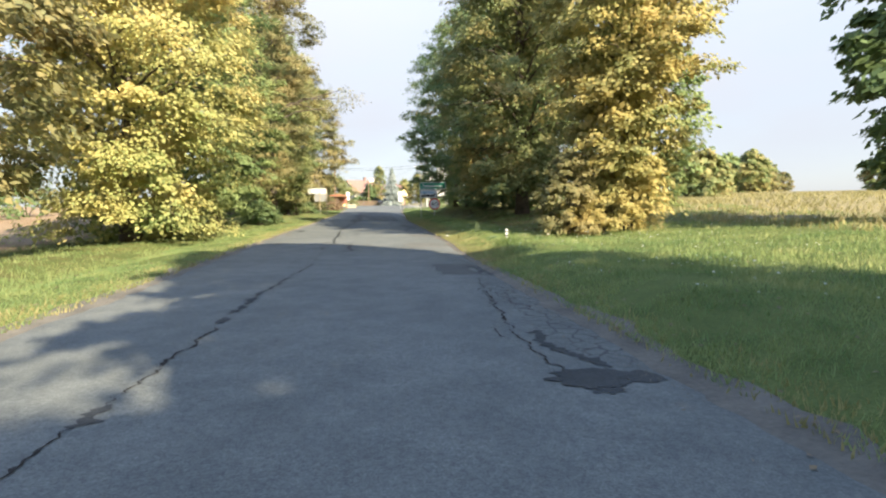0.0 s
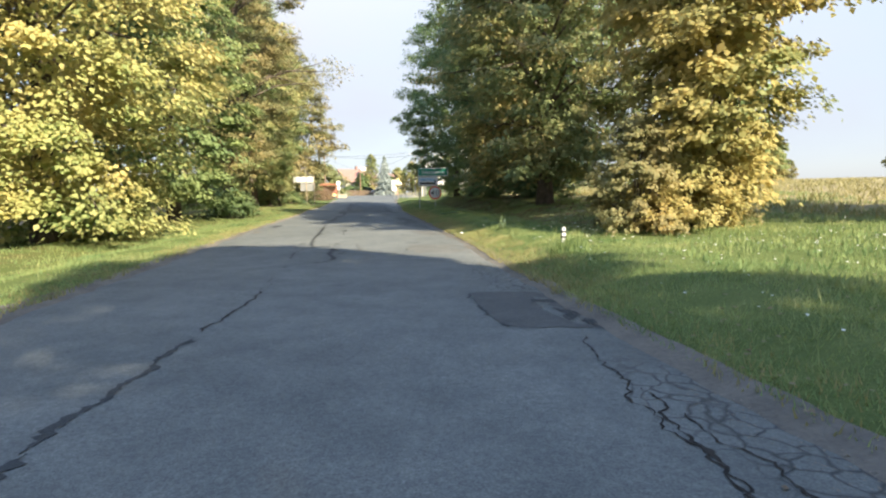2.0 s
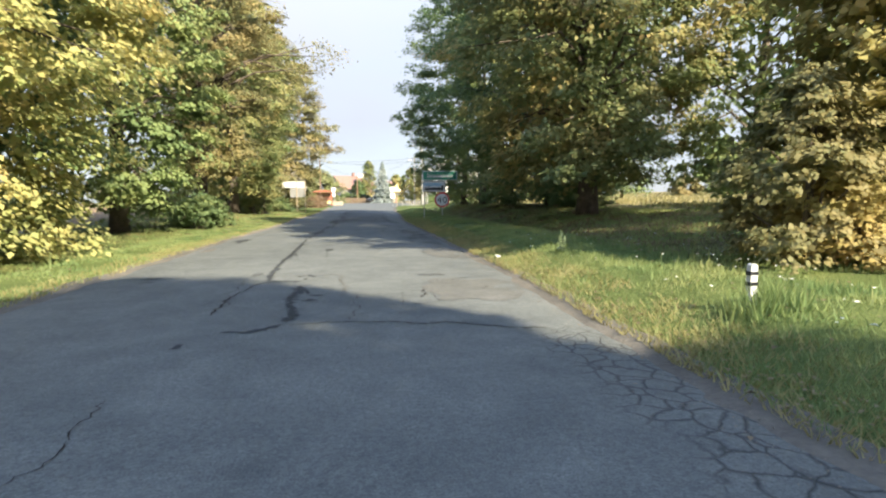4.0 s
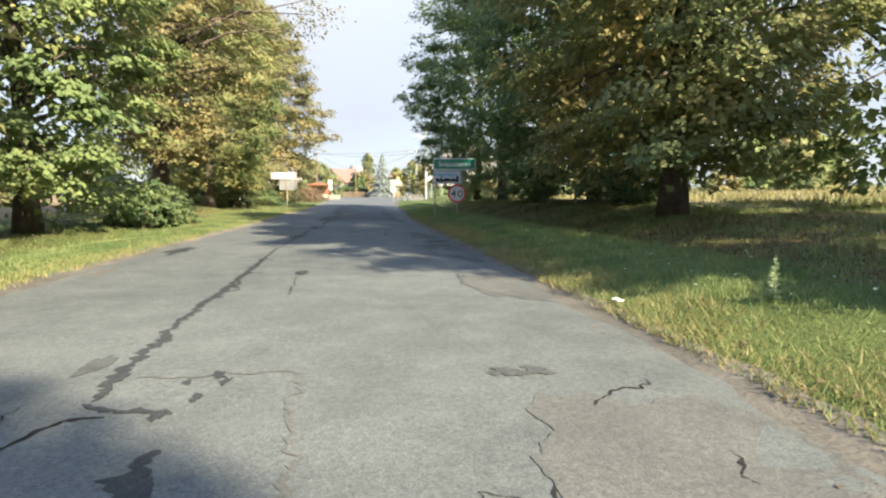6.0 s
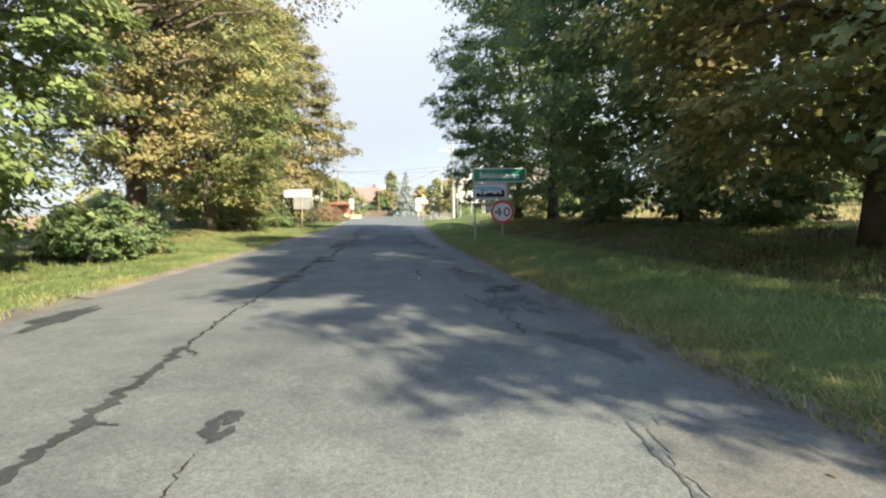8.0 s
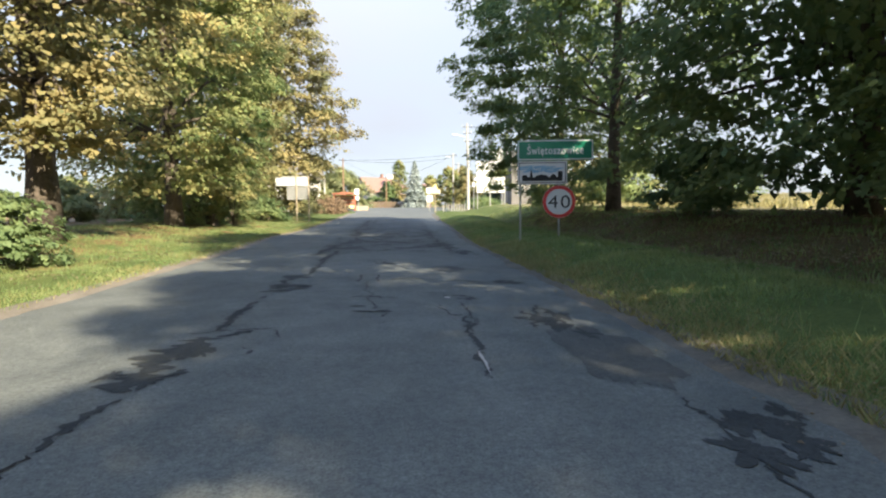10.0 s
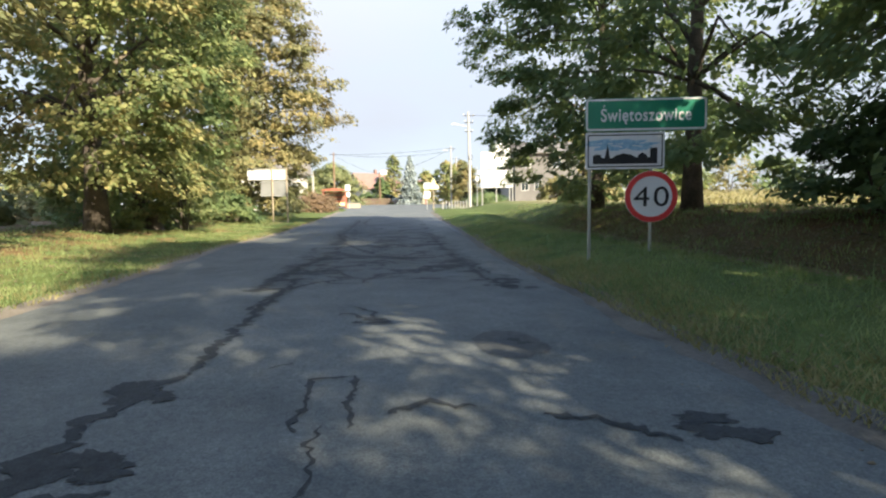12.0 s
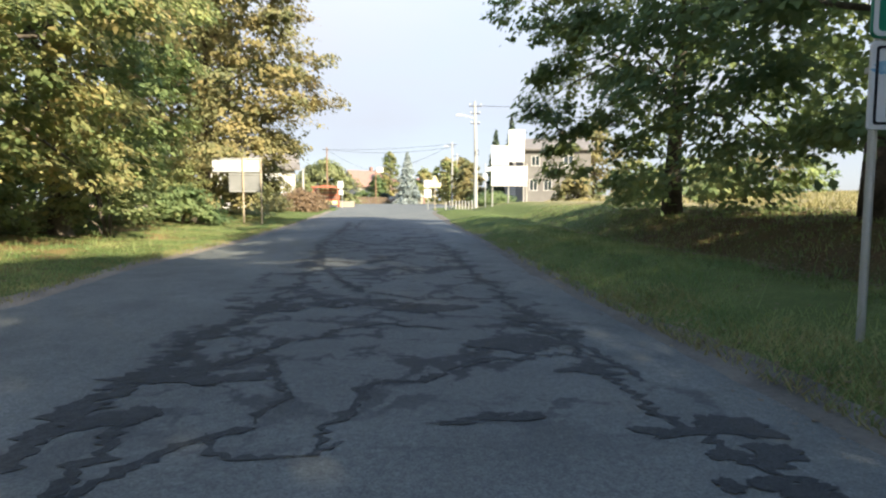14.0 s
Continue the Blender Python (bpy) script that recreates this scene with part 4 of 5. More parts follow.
seam([(-0.38, 32.19), (-0.17, 32.20), (0.12, 32.05)], 0.12)
seam([(-0.16, 32.20), (-0.12, 31.36)], 0.04)
smear(-0.11, 31.27, 0.2, 0.08, n=8)
smear(-0.25, 31.57, 0.1, 0.06, n=4)
seam([(-0.18, 30.88), (-0.05, 30.95), (0.08, 31.22)], 0.06)
seam([(-0.05, 30.70), (0.09, 30.73)], 0.06)
seam([(0.10, 33.61), (0.26, 33.75), (0.55, 33.70)], 0.14)
seam([(0.45, 32.43), (0.68, 32.33)], 0.05)
smear(-0.05, 35.90, 0.2, 0.16, n=6)
seam([(0.67, 32.17), (0.84, 32.19), (1.00, 31.86)], 0.1)
smear(0.93, 31.92, 0.12, 0.08, n=5)
seam([(0.59, 31.61), (0.61, 31.18), (0.68, 30.97)], 0.05)
seam([(0.80, 31.70), (0.82, 31.41), (0.82, 31.11)], 0.04)
smear(0.71, 30.99, 0.07, 0.06, n=4)
seam([(0.77, 30.77), (0.80, 30.55), (0.79, 30.29)], 0.11, wander=0.04)
seam([(0.87, 33.55), (1.17, 33.41), (1.43, 33.20)], 0.13)
smear(1.67, 33.31, 0.26, 0.2, n=7)
smear(1.01, 34.98, 0.2, 0.2, n=5)
seam([(1.53, 31.39), (1.49, 30.78), (1.33, 30.37)], 0.1)
smear(1.42, 30.76, 0.16, 0.2, n=6)
blot(0.72, 32.00, 0.03, 0.05, "filler_patch", M_CONCRETE, 0.8, lift=0.013)
blot(1.01, 34.98, 0.26, 0.4, ragged=0.3, mat=M_PATCH)
seam([(0.79, 31.0), (0.77, 30.4), (0.74, 29.6), (0.72, 29.0)], 0.09, wander=0.04)
seam([(0.9, 31.4), (0.84, 30.9), (0.8, 30.5)], 0.05)
blot(0.72, 29.4, 0.013, 0.26, "filler_patch", M_CONCRETE, 0.8, lift=0.013)
seam([(1.6, 31.5), (1.66, 31.0), (1.53, 30.1), (1.85, 30.0)], 0.14, wander=0.05)
seam([(1.42, 31.2), (1.5, 30.5), (1.62, 29.6), (1.55, 29.0)], 0.12, wander=0.05)
blot(1.68, 29.6, 0.3, 0.8, square=3.0, ragged=0.4, mat=M_PATCH)
worn(1.6, 30.4, 0.24, 0.6, 8)
seam([(-0.42, 36.2), (-0.28, 36.25), (-0.1, 36.05), (-0.05, 36.3), (-0.27, 36.6)], 0.09, wander=0.04)
# the badly broken stretch before the village
seam([(-1.33, 36.59), (-1.34, 37.11), (-1.31, 37.47), (-1.14, 37.92), (-0.82, 38.52), (-0.57, 38.70)], 0.13, wander=0.05)
seam([(-0.83, 38.57), (-0.59, 38.34), (-0.33, 38.36)], 0.1)
seam([(-0.57, 38.70), (-0.52, 39.16), (-0.64, 39.66), (-0.83, 40.01)], 0.1)
seam([(-1.53, 37.80), (-1.52, 38.33), (-1.55, 39.11), (-1.41, 39.77), (-1.35, 40.82), (-1.11, 41.83)], 0.36, wander=0.06)
seam([(-1.11, 41.83), (-1.04, 44.43), (-1.42, 50.73), (-1.33, 60.98)], 0.14, wander=0.08)
seam([(-1.61, 39.34), (-1.19, 39.59), (-0.93, 39.94), (-0.64, 40.42)], 0.2)
seam([(-1.40, 40.53), (-1.24, 40.80), (-0.98, 40.56)], 0.24)
seam([(-1.25, 41.72), (-1.08, 42.24), (-0.69, 42.41)], 0.26)
seam([(-0.69, 42.41), (-0.41, 41.72), (0.09, 42.06), (0.71, 41.42)], 0.26)
seam([(-0.56, 40.31), (-0.30, 40.77), (0.16, 40.91), (0.68, 40.62)], 0.12)
seam([(-0.24, 38.40), (-0.16, 38.81), (0.01, 39.25), (0.33, 39.38), (0.67, 39.71), (1.39, 39.86)], 0.14)
seam([(-0.14, 38.48), (-0.23, 38.34), (-0.34, 38.36)], 0.1)
seam([(0.67, 39.71), (0.91, 40.29), (1.30, 40.23)], 0.22)
seam([(1.46, 49.64), (1.39, 45.26), (1.40, 43.38), (1.42, 41.07), (1.44, 39.53), (1.45, 38.48), (1.57, 38.21), (1.72, 37.70)], 0.14, wander=0.08)
seam([(-1.58, 50.24), (-0.92, 45.38), (-0.41, 43.30), (-0.12, 42.64)], 0.2)
seam([(-0.12, 42.64), (0.45, 42.16), (1.28, 42.18)], 0.14)
seam([(1.10, 40.89), (1.52, 40.60), (1.62, 39.20)], 0.12)
seam([(-0.02, 45.50), (0.66, 44.37), (1.55, 45.23)], 0.3)
seam([(-1.17, 51.83), (-0.04, 49.45), (1.37, 50.72)], 0.3)
smear(0.58, 38.68, 0.3, 0.14, n=6)
smear(-1.12, 39.58, 0.45, 0.25, n=8)
smear(-1.34, 38.97, 0.3, 0.25, n=7)
smear(-1.48, 38.02, 0.28, 0.16, n=7)
smear(-0.94, 41.80, 0.4, 0.4, n=7)
smear(0.99, 40.09, 0.4, 0.3, n=7)
smear(0.42, 41.60, 0.5, 0.3, n=7)
smear(-1.14, 45.69, 0.35, 0.6, n=6)
smear(1.49, 40.40, 0.3, 0.3, n=6)
smear(1.53, 37.89, 0.25, 0.2, n=6)
for i in range(30):
    y = 44.0 + 22 * (i / 30) ** 1.1 + rnd.uniform(-0.4, 0.4)
    x = rnd.uniform(-1.4, 1.3)
    ln = rnd.uniform(0.25, 0.7)
    a = rnd.gauss(0, 0.55)
    seam([(x - ln * math.cos(a), y - 1.1 * ln * math.sin(a)), (x + rnd.uniform(-0.1, 0.1), y + rnd.uniform(-0.25, 0.25)), (min(x + ln * math.cos(a), 1.9), y + 1.1 * ln * math.sin(a) + rnd.uniform(-0.3, 0.3))], rnd.choice([0.1, 0.16, 0.24, 0.34]), ragged=0.95, wander=0.1)
    if i % 3 == 0:
        smear(rnd.uniform(-1.4, 1.4), y, rnd.uniform(0.2, 0.5), rnd.uniform(0.15, 0.35), n=5)
# flakes of filler lying across the two long lines
for line in ([(-1.11, 41.83), (-1.04, 44.43), (-1.42, 50.73), (-1.33, 60.98)], [(1.46, 49.64), (1.39, 45.26), (1.40, 43.38), (1.42, 41.07), (1.44, 39.53), (1.45, 38.48), (1.57, 38.21), (1.72, 37.70)]):
    for (x0, y0), (x1, y1) in zip(line, line[1:]):
        for u in np.linspace(0, 1, max(2, int(abs(y1 - y0) / 0.7))):
            smear(x0 + (x1 - x0) * u + rnd.uniform(-0.12, 0.12), y0 + (y1 - y0) * u, rnd.uniform(0.16, 0.34), rnd.uniform(0.12, 0.3), n=3)
seam([(-1.0, 57.0), (-0.95, 60.0), (-0.9, 62.8)], 0.2, wander=0.08)


# ---- road edges, grass and small growth ----
def dirt_strip(edge, sign, name, label, mat=M_EDGE, y0=-20.0, y1=84.0):
    s, ys = Shape(), [y0 + 0.12 * i for i in range(int((y1 - y0) / 0.12))]
    vs = []
    for y in ys:
        e = edge(y)
        w_in = 0.14 + 0.3 * wiggle(sign * 4, y, 0.55, 1.0) + 0.14 * wiggle(sign * 4, y, 2.9, 1.0)
        w_out = 0.1 + 0.2 * wiggle(sign * 9, y, 0.6, 4.0) + 0.1 * wiggle(sign * 9, y, 2.7, 4.0)
        a, b = e - sign * max(0.16, w_in), e + sign * max(0.13, w_out)
        vs += [(a, y, road_top(a, y) - 0.012), (e, y, 0.5 * (road_top(e, y) + height(e + sign * 0.01, y)) + 0.008), (b, y, height(b, y) + 0.012), (b + sign * 0.1, y, height(b + sign * 0.1, y) - 0.05)]
    s.v = vs
    s.f = [[4 * i + j, 4 * i + j + 1, 4 * i + j + 5, 4 * i + j + 4] for i in range(len(ys) - 1) for j in range(3)]
    tagged(part(name, s, mat, smooth=True), label, "road edge", kind="structure")


dirt_strip(edge_right, 1, "trim_right", "brown gravelly dirt along the broken asphalt edge")
dirt_strip(edge_left, -1, "trim_left_near", "brown gravelly dirt along the broken asphalt edge", M_EDGE, -20.0, 28.3)
dirt_strip(edge_left, -1, "trim_left_far", "pale dusty gravel along the broken asphalt edge", M_DUST, 28.0)


def blades(name, label, spots, mat, seed, h0, h1, wide, lean=0.35):
    """Upright blades at the given x, y places, one mesh."""
    rng = np.random.default_rng(seed)
    base = np.array([(x, y, height(x, y) - 0.015) for x, y in spots])
    n = len(base)
    a = rng.uniform(0, math.tau, n)
    h = rng.uniform(h0, h1, n) * rng.uniform(0.6, 1.15, n)
    w = wide * rng.uniform(0.6, 1.4, n)
    side = np.stack([np.cos(a) * w, np.sin(a) * w, np.zeros(n)], 1)
    b = rng.uniform(0, math.tau, n)
    tip = base + np.stack([np.cos(b) * h * lean, np.sin(b) * h * lean, h], 1)
    v = np.stack([base - side, base + side, tip], 1).reshape(-1, 3)
    ob = leaf_part(name, v, mat, None, "", 3)
    tagged(ob, label, "grass", kind="stuff")
    return ob


def scatter(n, y0, y1, d0, d1, side, seed, power=1.0, clump=0.0, near=1.0):
    rng = random.Random(seed)
    out = []
    while len(out) < n:
        y = y0 + (y1 - y0) * rng.random() ** near
        d = d0 + (d1 - d0) * rng.random() ** power
        x = (np.interp(y, *RIGHT) + 0.04 + d) if side > 0 else (np.interp(y, *LEFT) - 0.04 - d)
        if clump and noise.noise((x * clump, y * clump, seed)) < rng.uniform(-0.5, 0.35):
            continue
        out.append((x, y))
    return out


blades("verge_grass", "green roadside grass with yellowed tips", scatter(124000, 0, 62, 0, 2.8, 1, 1, 1.1, 0.9, 1.1), M_GRASS, 1, 0.03, 0.1, 0.0065, 0.6)
blades("verge_grass", "green roadside grass with yellowed tips", scatter(80000, 2, 66, 0, 2.6, -1, 2, 1.1, 0.9, 1.1), M_GRASS, 2, 0.03, 0.09, 0.008, 0.6)
blades("dry_grass", "yellowed grass along the asphalt edge", scatter(10000, 2, 62, -0.2, 0.5, 1, 14, 1.2, 1.1, 1.1), M_STRAW, 14, 0.03, 0.1, 0.007)
blades("dry_grass", "yellowed grass along the asphalt edge", scatter(15000, 3, 62, -0.18, 0.5, -1, 15, 1.2, 1.1, 1.1), M_STRAW, 15, 0.03, 0.1, 0.009)
blades("dry_grass", "straw-coloured grass band along the asphalt edge", scatter(21000, 11, 42, -0.06, 0.8, 1, 16, 1.3, 1.0), M_STRAW, 16, 0.04, 0.12, 0.006, 0.9)
blades("meadow_grass", "green meadow grass with pale stalks", scatter(60000, 0, 32, 2.0, 15, 1, 3, 1.4, 0.5, 1.1), M_GRASS, 3, 0.05, 0.14, 0.012)
blades("straw_meadow", "rough straw-coloured meadow beyond the trees", scatter(24000, 4, 75, 9, 42, 1, 17, 1.3, 0.35), M_STRAW, 17, 0.12, 0.32, 0.03, 0.5)
blades("bank_grass", "thin grass and weeds on the shaded bank", scatter(30000, 20, 60, 2.2, 7, 1, 4, 1.2, 1.3), M_GRASS, 4, 0.04, 0.12, 0.01)
blades("field_grass", "grass under the trees beside the field", scatter(30000, 6, 64, 2.2, 8, -1, 5, 1.4, 0.8), M_GRASS, 5, 0.04, 0.12, 0.011)
blades("tall_weeds", "tall weeds and seed stalks in the verge", scatter(420, 6, 58, 0.5, 2.6, 1, 6, 1.0, 1.6), M_GRASS, 6, 0.16, 0.34, 0.008, 0.3)
blades("tall_weeds", "tall weeds and seed stalks in the verge", scatter(700, 8, 58, 0.9, 2.6, -1, 7, 1.0, 1.6), M_GRASS, 7, 0.14, 0.3, 0.008, 0.3)

blades("grass_tuft", "tall grass tuft round the marker post", [(3.36 + 0.16 * random.Random(i).gauss(0, 1), 14.05 + 0.12 * random.Random(i + 900).gauss(0, 1)) for i in range(420)], M_GRASS, 8, 0.16, 0.32, 0.01)


def litter_leaves(name, label, spots, mat, seed, size, rise=0.015, on_road=False):
    rng = np.random.default_rng(seed)
    c = np.array([(x, y, (road_top(x, y) if on_road else height(x, y)) + rise) for x, y in spots])
    v = leaves(c, np.array([0.01, 0.01, 0.004]), size, rng, 0.0, 5.0)
    tagged(leaf_part(name, v, mat, None), label, "leaves", kind="stuff")


litter_leaves("fallen_leaves", "dry brown and yellow leaves lying on the verge", scatter(2200, 2, 60, -0.1, 5.5, 1, 8, 1.6, 0.7), M_FALLEN, 8, 0.042, 0.05)
litter_leaves("fallen_leaves", "dry brown and yellow leaves lying on the verge", scatter(1800, 4, 62, -0.1, 5.0, -1, 9, 1.2, 0.7), M_FALLEN, 9, 0.045, 0.05)
litter_leaves("fallen_leaves", "a few dry leaves lying on the asphalt edge", scatter(110, 2, 55, -0.75, -0.1, 1, 10, 0.5), M_FALLEN, 10, 0.035, 0.012, True)
litter_leaves("fallen_leaves", "brown leaf litter on the shaded bank", scatter(13000, 18, 60, 2.0, 6.8, 1, 12, 1.0, 1.0), M_FALLEN, 12, 0.06, 0.05)
litter_leaves("fallen_leaves", "brown leaf litter under the trees", scatter(5200, 29, 62, 0.5, 7.0, -1, 13, 1.0, 1.0), M_FALLEN, 13, 0.055, 0.05)
litter_leaves("fallen_leaves", "band of curled brown leaves along the asphalt edge", scatter(2200, 12, 44, -0.1, 0.4, 1, 18, 1.0, 1.6), M_FALLEN, 18, 0.032, 0.03)
litter_leaves("gravel", "loose grey gravel along the asphalt edge", scatter(9000, 3, 60, -0.45, 0.15, 1, 21, 0.8, 1.2), M_DUST, 21, 0.014, 0.01, True)
litter_leaves("gravel", "loose grey gravel along the asphalt edge", scatter(4000, 3, 60, -0.35, 0.1, -1, 22, 0.7, 1.2), M_DUST, 22, 0.014, 0.01, True)
# pale straw laid along the dry bank lip in place of sunlight on it
litter_leaves("sunlit_lip_straw", "pale dry stalks and leaves imitating sunlight along the bank lip", [(5.6 + 0.36 * (y - 28.4) + 0.12 * math.sin(2.3 * y) + 0.16 * random.Random(int(1000 * y)).gauss(0, 1), y) for y in np.linspace(27.6, 33.0, 900)], M_STRAW, 23, 0.06, 0.06)
litter_leaves("white_flowers", "small white flower heads in the meadow", scatter(700, 3, 22, 0.6, 9, 1, 11, 1.0, 0.8), M_FLOWER, 11, 0.036, 0.17)

# crumpled white paper in the verge
paper = thing("paper_litter", "crumpled white paper lying in the roadside grass", "litter", 2.62, 20.3, height(2.62, 20.3) + 0.05)
bm = bmesh.new()
bmesh.ops.create_icosphere(bm, subdivisions=4, radius=0.034)
for v in bm.verts:
    v.co = Vector((v.co.x * 1.2, v.co.y, v.co.z * 0.45)) * (1 + 1.3 * noise.noise(v.co * 30) + 0.6 * noise.noise(v.co * 75))
bm.verts.index_update()
crumple = Shape().add([v.co for v in bm.verts], [[v.index for v in f.verts] for f in bm.faces])
bm.free()
part("sheet", crumple, M_SIGNWHITE, paper)

def weed(x, y, h, seed, label):
    """A tall roadside weed: one stem with leaves in whorls and a seed spike."""
    rng = np.random.default_rng(seed)
    base = thing("weed", label, "plant", x, y, height(x, y) - 0.02, group="tall weeds in the verge")
    part("stem", Shape().tube([(0, 0, 0), (0.01, 0.0, h * 0.5), (0.02, 0.01, h)], [0.008, 0.006, 0.003], 6), M_GRASS, base)
    a, f = rng.uniform(0, math.tau, 46), rng.uniform(0.05, 0.9, 46)
    tip = np.stack([np.cos(a), np.sin(a), np.full(46, 0.35)], 1) * (0.2 * h * (1.15 - f))[:, None]
    root = np.stack([0.02 * f, 0.01 * f, f * h], 1)
    side = np.stack([-np.sin(a), np.cos(a), np.zeros(46)], 1) * 0.05 * h
    mid = root + 0.5 * tip + np.array([0, 0, 0.02])
    leaf_part("foliage", np.stack([root, mid + side, root + tip, mid - side], 1).reshape(-1, 3), M_WEED, base)
    return base


weed(3.5, 19.3, 0.42, 3, "pale green tall weed in the roadside grass")
weed(3.62, 19.45, 0.28, 4, "pale green weed beside a taller one")
# low growth at the feet of the trees
for i, (x, y, rx, h, mat) in enumerate(((-6.6, 33.6, 1.1, 1.0, M_GREEN), (-7.0, 36.0, 1.2, 1.2, M_GREEN), (-6.7, 50.7, 1.5, 2.5, M_TURNING), (-8.7, 58.2, 2.2, 3.2, M_MIXED), (-9.0, 49.8, 1.8, 2.4, M_LINDEN), (-6.9, 56.5, 1.3, 1.1, M_GREEN), (7.6, 38.8, 1.6, 1.5, M_GREEN), (8.8, 31.8, 1.4, 1.2, M_GREEN))):
    bush(x, y, rx, rx * 0.9, h, mat, "low leafy undergrowth at the foot of the trees", 60 + i, n=int(3500 + 2600 * rx), size=0.1, clumps=int(20 + 14 * rx), group="undergrowth", name="undergrowth")

def trunk_stub(x, y, r, h):
    """A cut trunk with a flared foot and a slanting, uneven top."""
    base = thing("trunk_stub", "dark trunk stub standing in for a second trunk", "tree stump", x, y, height(x, y) - 0.05)
    n, rings = 18, ((0.0, 1.35), (0.12, 1.1), (0.5, 0.95), (0.9, 0.93), (1.0, 0.86))
    vs = [(r * k * (1 + 0.12 * noise.noise((math.cos(a) * 2, math.sin(a) * 2, z))) * math.cos(a), r * k * (1 + 0.12 * noise.noise((math.cos(a) * 2, math.sin(a) * 2, z + 5))) * math.sin(a), h * z * (1 + 0.12 * math.cos(a))) for z, k in rings for a in (math.tau * i / n for i in range(n))]
    fs = [[j * n + i, j * n + (i + 1) % n, (j + 1) * n + (i + 1) % n, (j + 1) * n + i] for j in range(len(rings) - 1) for i in range(n)]
    part("bole", Shape().add(vs, fs), M_BARK, base, smooth=True)
    part("cut_face", Shape().add(vs[-n:], [list(range(n))]), M_FENCE, base, "weathered cut face")


# short stub standing in for a dark second trunk among the foliage
trunk_stub(-7.45, 50.0, 0.24, 0.5)

# ---- road signs ----
def post(parent, x, y, z0, z1, r=0.03, mat=M_ZINC, name="post"):
    part(name, Shape().tube([(x, y, z0), (x, y, z1)], [r, r], 12), mat, parent, smooth=False)
    return parent


town = thing("town_sign", "green town name sign above a white built-up area sign", "road sign", 4.06, 39.27, height(4.06, 39.27), -9.0)
gz = town.matrix_basis.translation.z
post(town, -0.82, 0.04, -0.2, 2.75 - gz, 0.026)
panel = part("name_panel", Shape().plate(rrect(1.84, 0.5, 0.05, 0.02, 2.46 - gz), -0.012, 0.006), M_SIGNGREEN, town, "green name panel")
part("border", Shape().ring(rrect(1.82, 0.48, 0.045, 0.02, 2.46 - gz), rrect(1.76, 0.42, 0.03, 0.02, 2.46 - gz), -0.016, -0.013), M_SIGNWHITE, panel, "white border")
lettering("lettering", "Swietoszowice", 0.27, M_SIGNWHITE, panel, 0.02, -0.016, 2.455 - gz, 1.36, 0.005, 1.1, accent=0, tail=3)
area = part("area_panel", Shape().plate(rrect(1.2, 0.56, 0.02, -0.29, 1.91 - gz), -0.012, 0.006), M_SIGNWHITE, town, "white built-up area panel")
part("border", Shape().ring(rrect(1.14, 0.5, 0.02, -0.29, 1.91 - gz), rrect(1.105, 0.465, 0.015, -0.29, 1.91 - gz), -0.016, -0.013), M_SIGNBLACK, area, "black border")
zz = 1.71 - gz
sky_line = [(0, 0), (0.98, 0), (0.98, 0.22), (0.97, 0.24), (0.88, 0.24), (0.87, 0.22), (0.87, 0.1), (0.84, 0.09), (0.81, 0.14), (0.75, 0.17), (0.69, 0.13), (0.68, 0.09), (0.65, 0.1), (0.58, 0.14), (0.46, 0.16), (0.36, 0.13), (0.3, 0.09), (0.26, 0.09), (0.235, 0.25), (0.225, 0.31), (0.215, 0.25), (0.18, 0.09), (0.13, 0.1), (0.12, 0.14), (0.06, 0.15), (0, 0.13)]
part("skyline", Shape().plate([(-0.78 + x, zz + z) for x, z in sky_line], -0.0165, -0.013), M_SIGNBLACK, area, "black town silhouette")
for i in range(16):
    x0, z0 = -0.76 + 0.055 * i, zz + 0.29 + 0.06 * math.sin(i * 2.1)
    ln, th = 0.12 + 0.05 * math.sin(i * 1.3), 0.028 + 0.014 * math.sin(i * 2.9)
    smear = [(x0 + ln * math.cos(a) * (1 + 0.3 * math.sin(3 * a + i)), z0 + th * math.sin(a) * (1 + 0.4 * math.cos(2 * a + i)) + 0.25 * (ln * math.cos(a)) * math.sin(i)) for a in np.linspace(0, math.tau, 15)[:-1]]
    part("paint_smear", Shape().plate(smear, -0.0128 - 0.00003 * i, -0.0121), M_PAINT, area, "sprayed blue paint")
for x in (-0.82,):
    part("clamp", Shape().box(x - 0.05, 0.007, 2.0 - gz, x + 0.05, 0.08, 2.04 - gz, 0.004), M_ZINC, town)

limit = thing("speed_limit_sign", "round red-ringed speed limit sign on a grey post", "road sign", 4.19, 39.28, height(4.19, 39.28), -12.0)
gz = limit.matrix_basis.translation.z
post(limit, 0, 0.045, -0.2, 2.7 - gz, 0.026)
disc = part("disc", Shape().plate(circle(0.4, 0, 1.2 - gz, 48), -0.01, 0.005), M_SIGNWHITE, limit, "white disc")
part("ring", Shape().ring(circle(0.395, 0, 1.2 - gz, 48), circle(0.315, 0, 1.2 - gz, 48), -0.015, -0.011), M_SIGNRED, disc, "red ring")
lettering("numeral", "40", 0.44, M_SIGNBLACK, disc, 0.0, -0.015, 1.2 - gz, 0.53, 0.0, 1.15)
part("clamp", Shape().box(-0.06, 0.006, 1.15 - gz, 0.06, 0.09, 1.19 - gz, 0.004), M_ZINC, limit)

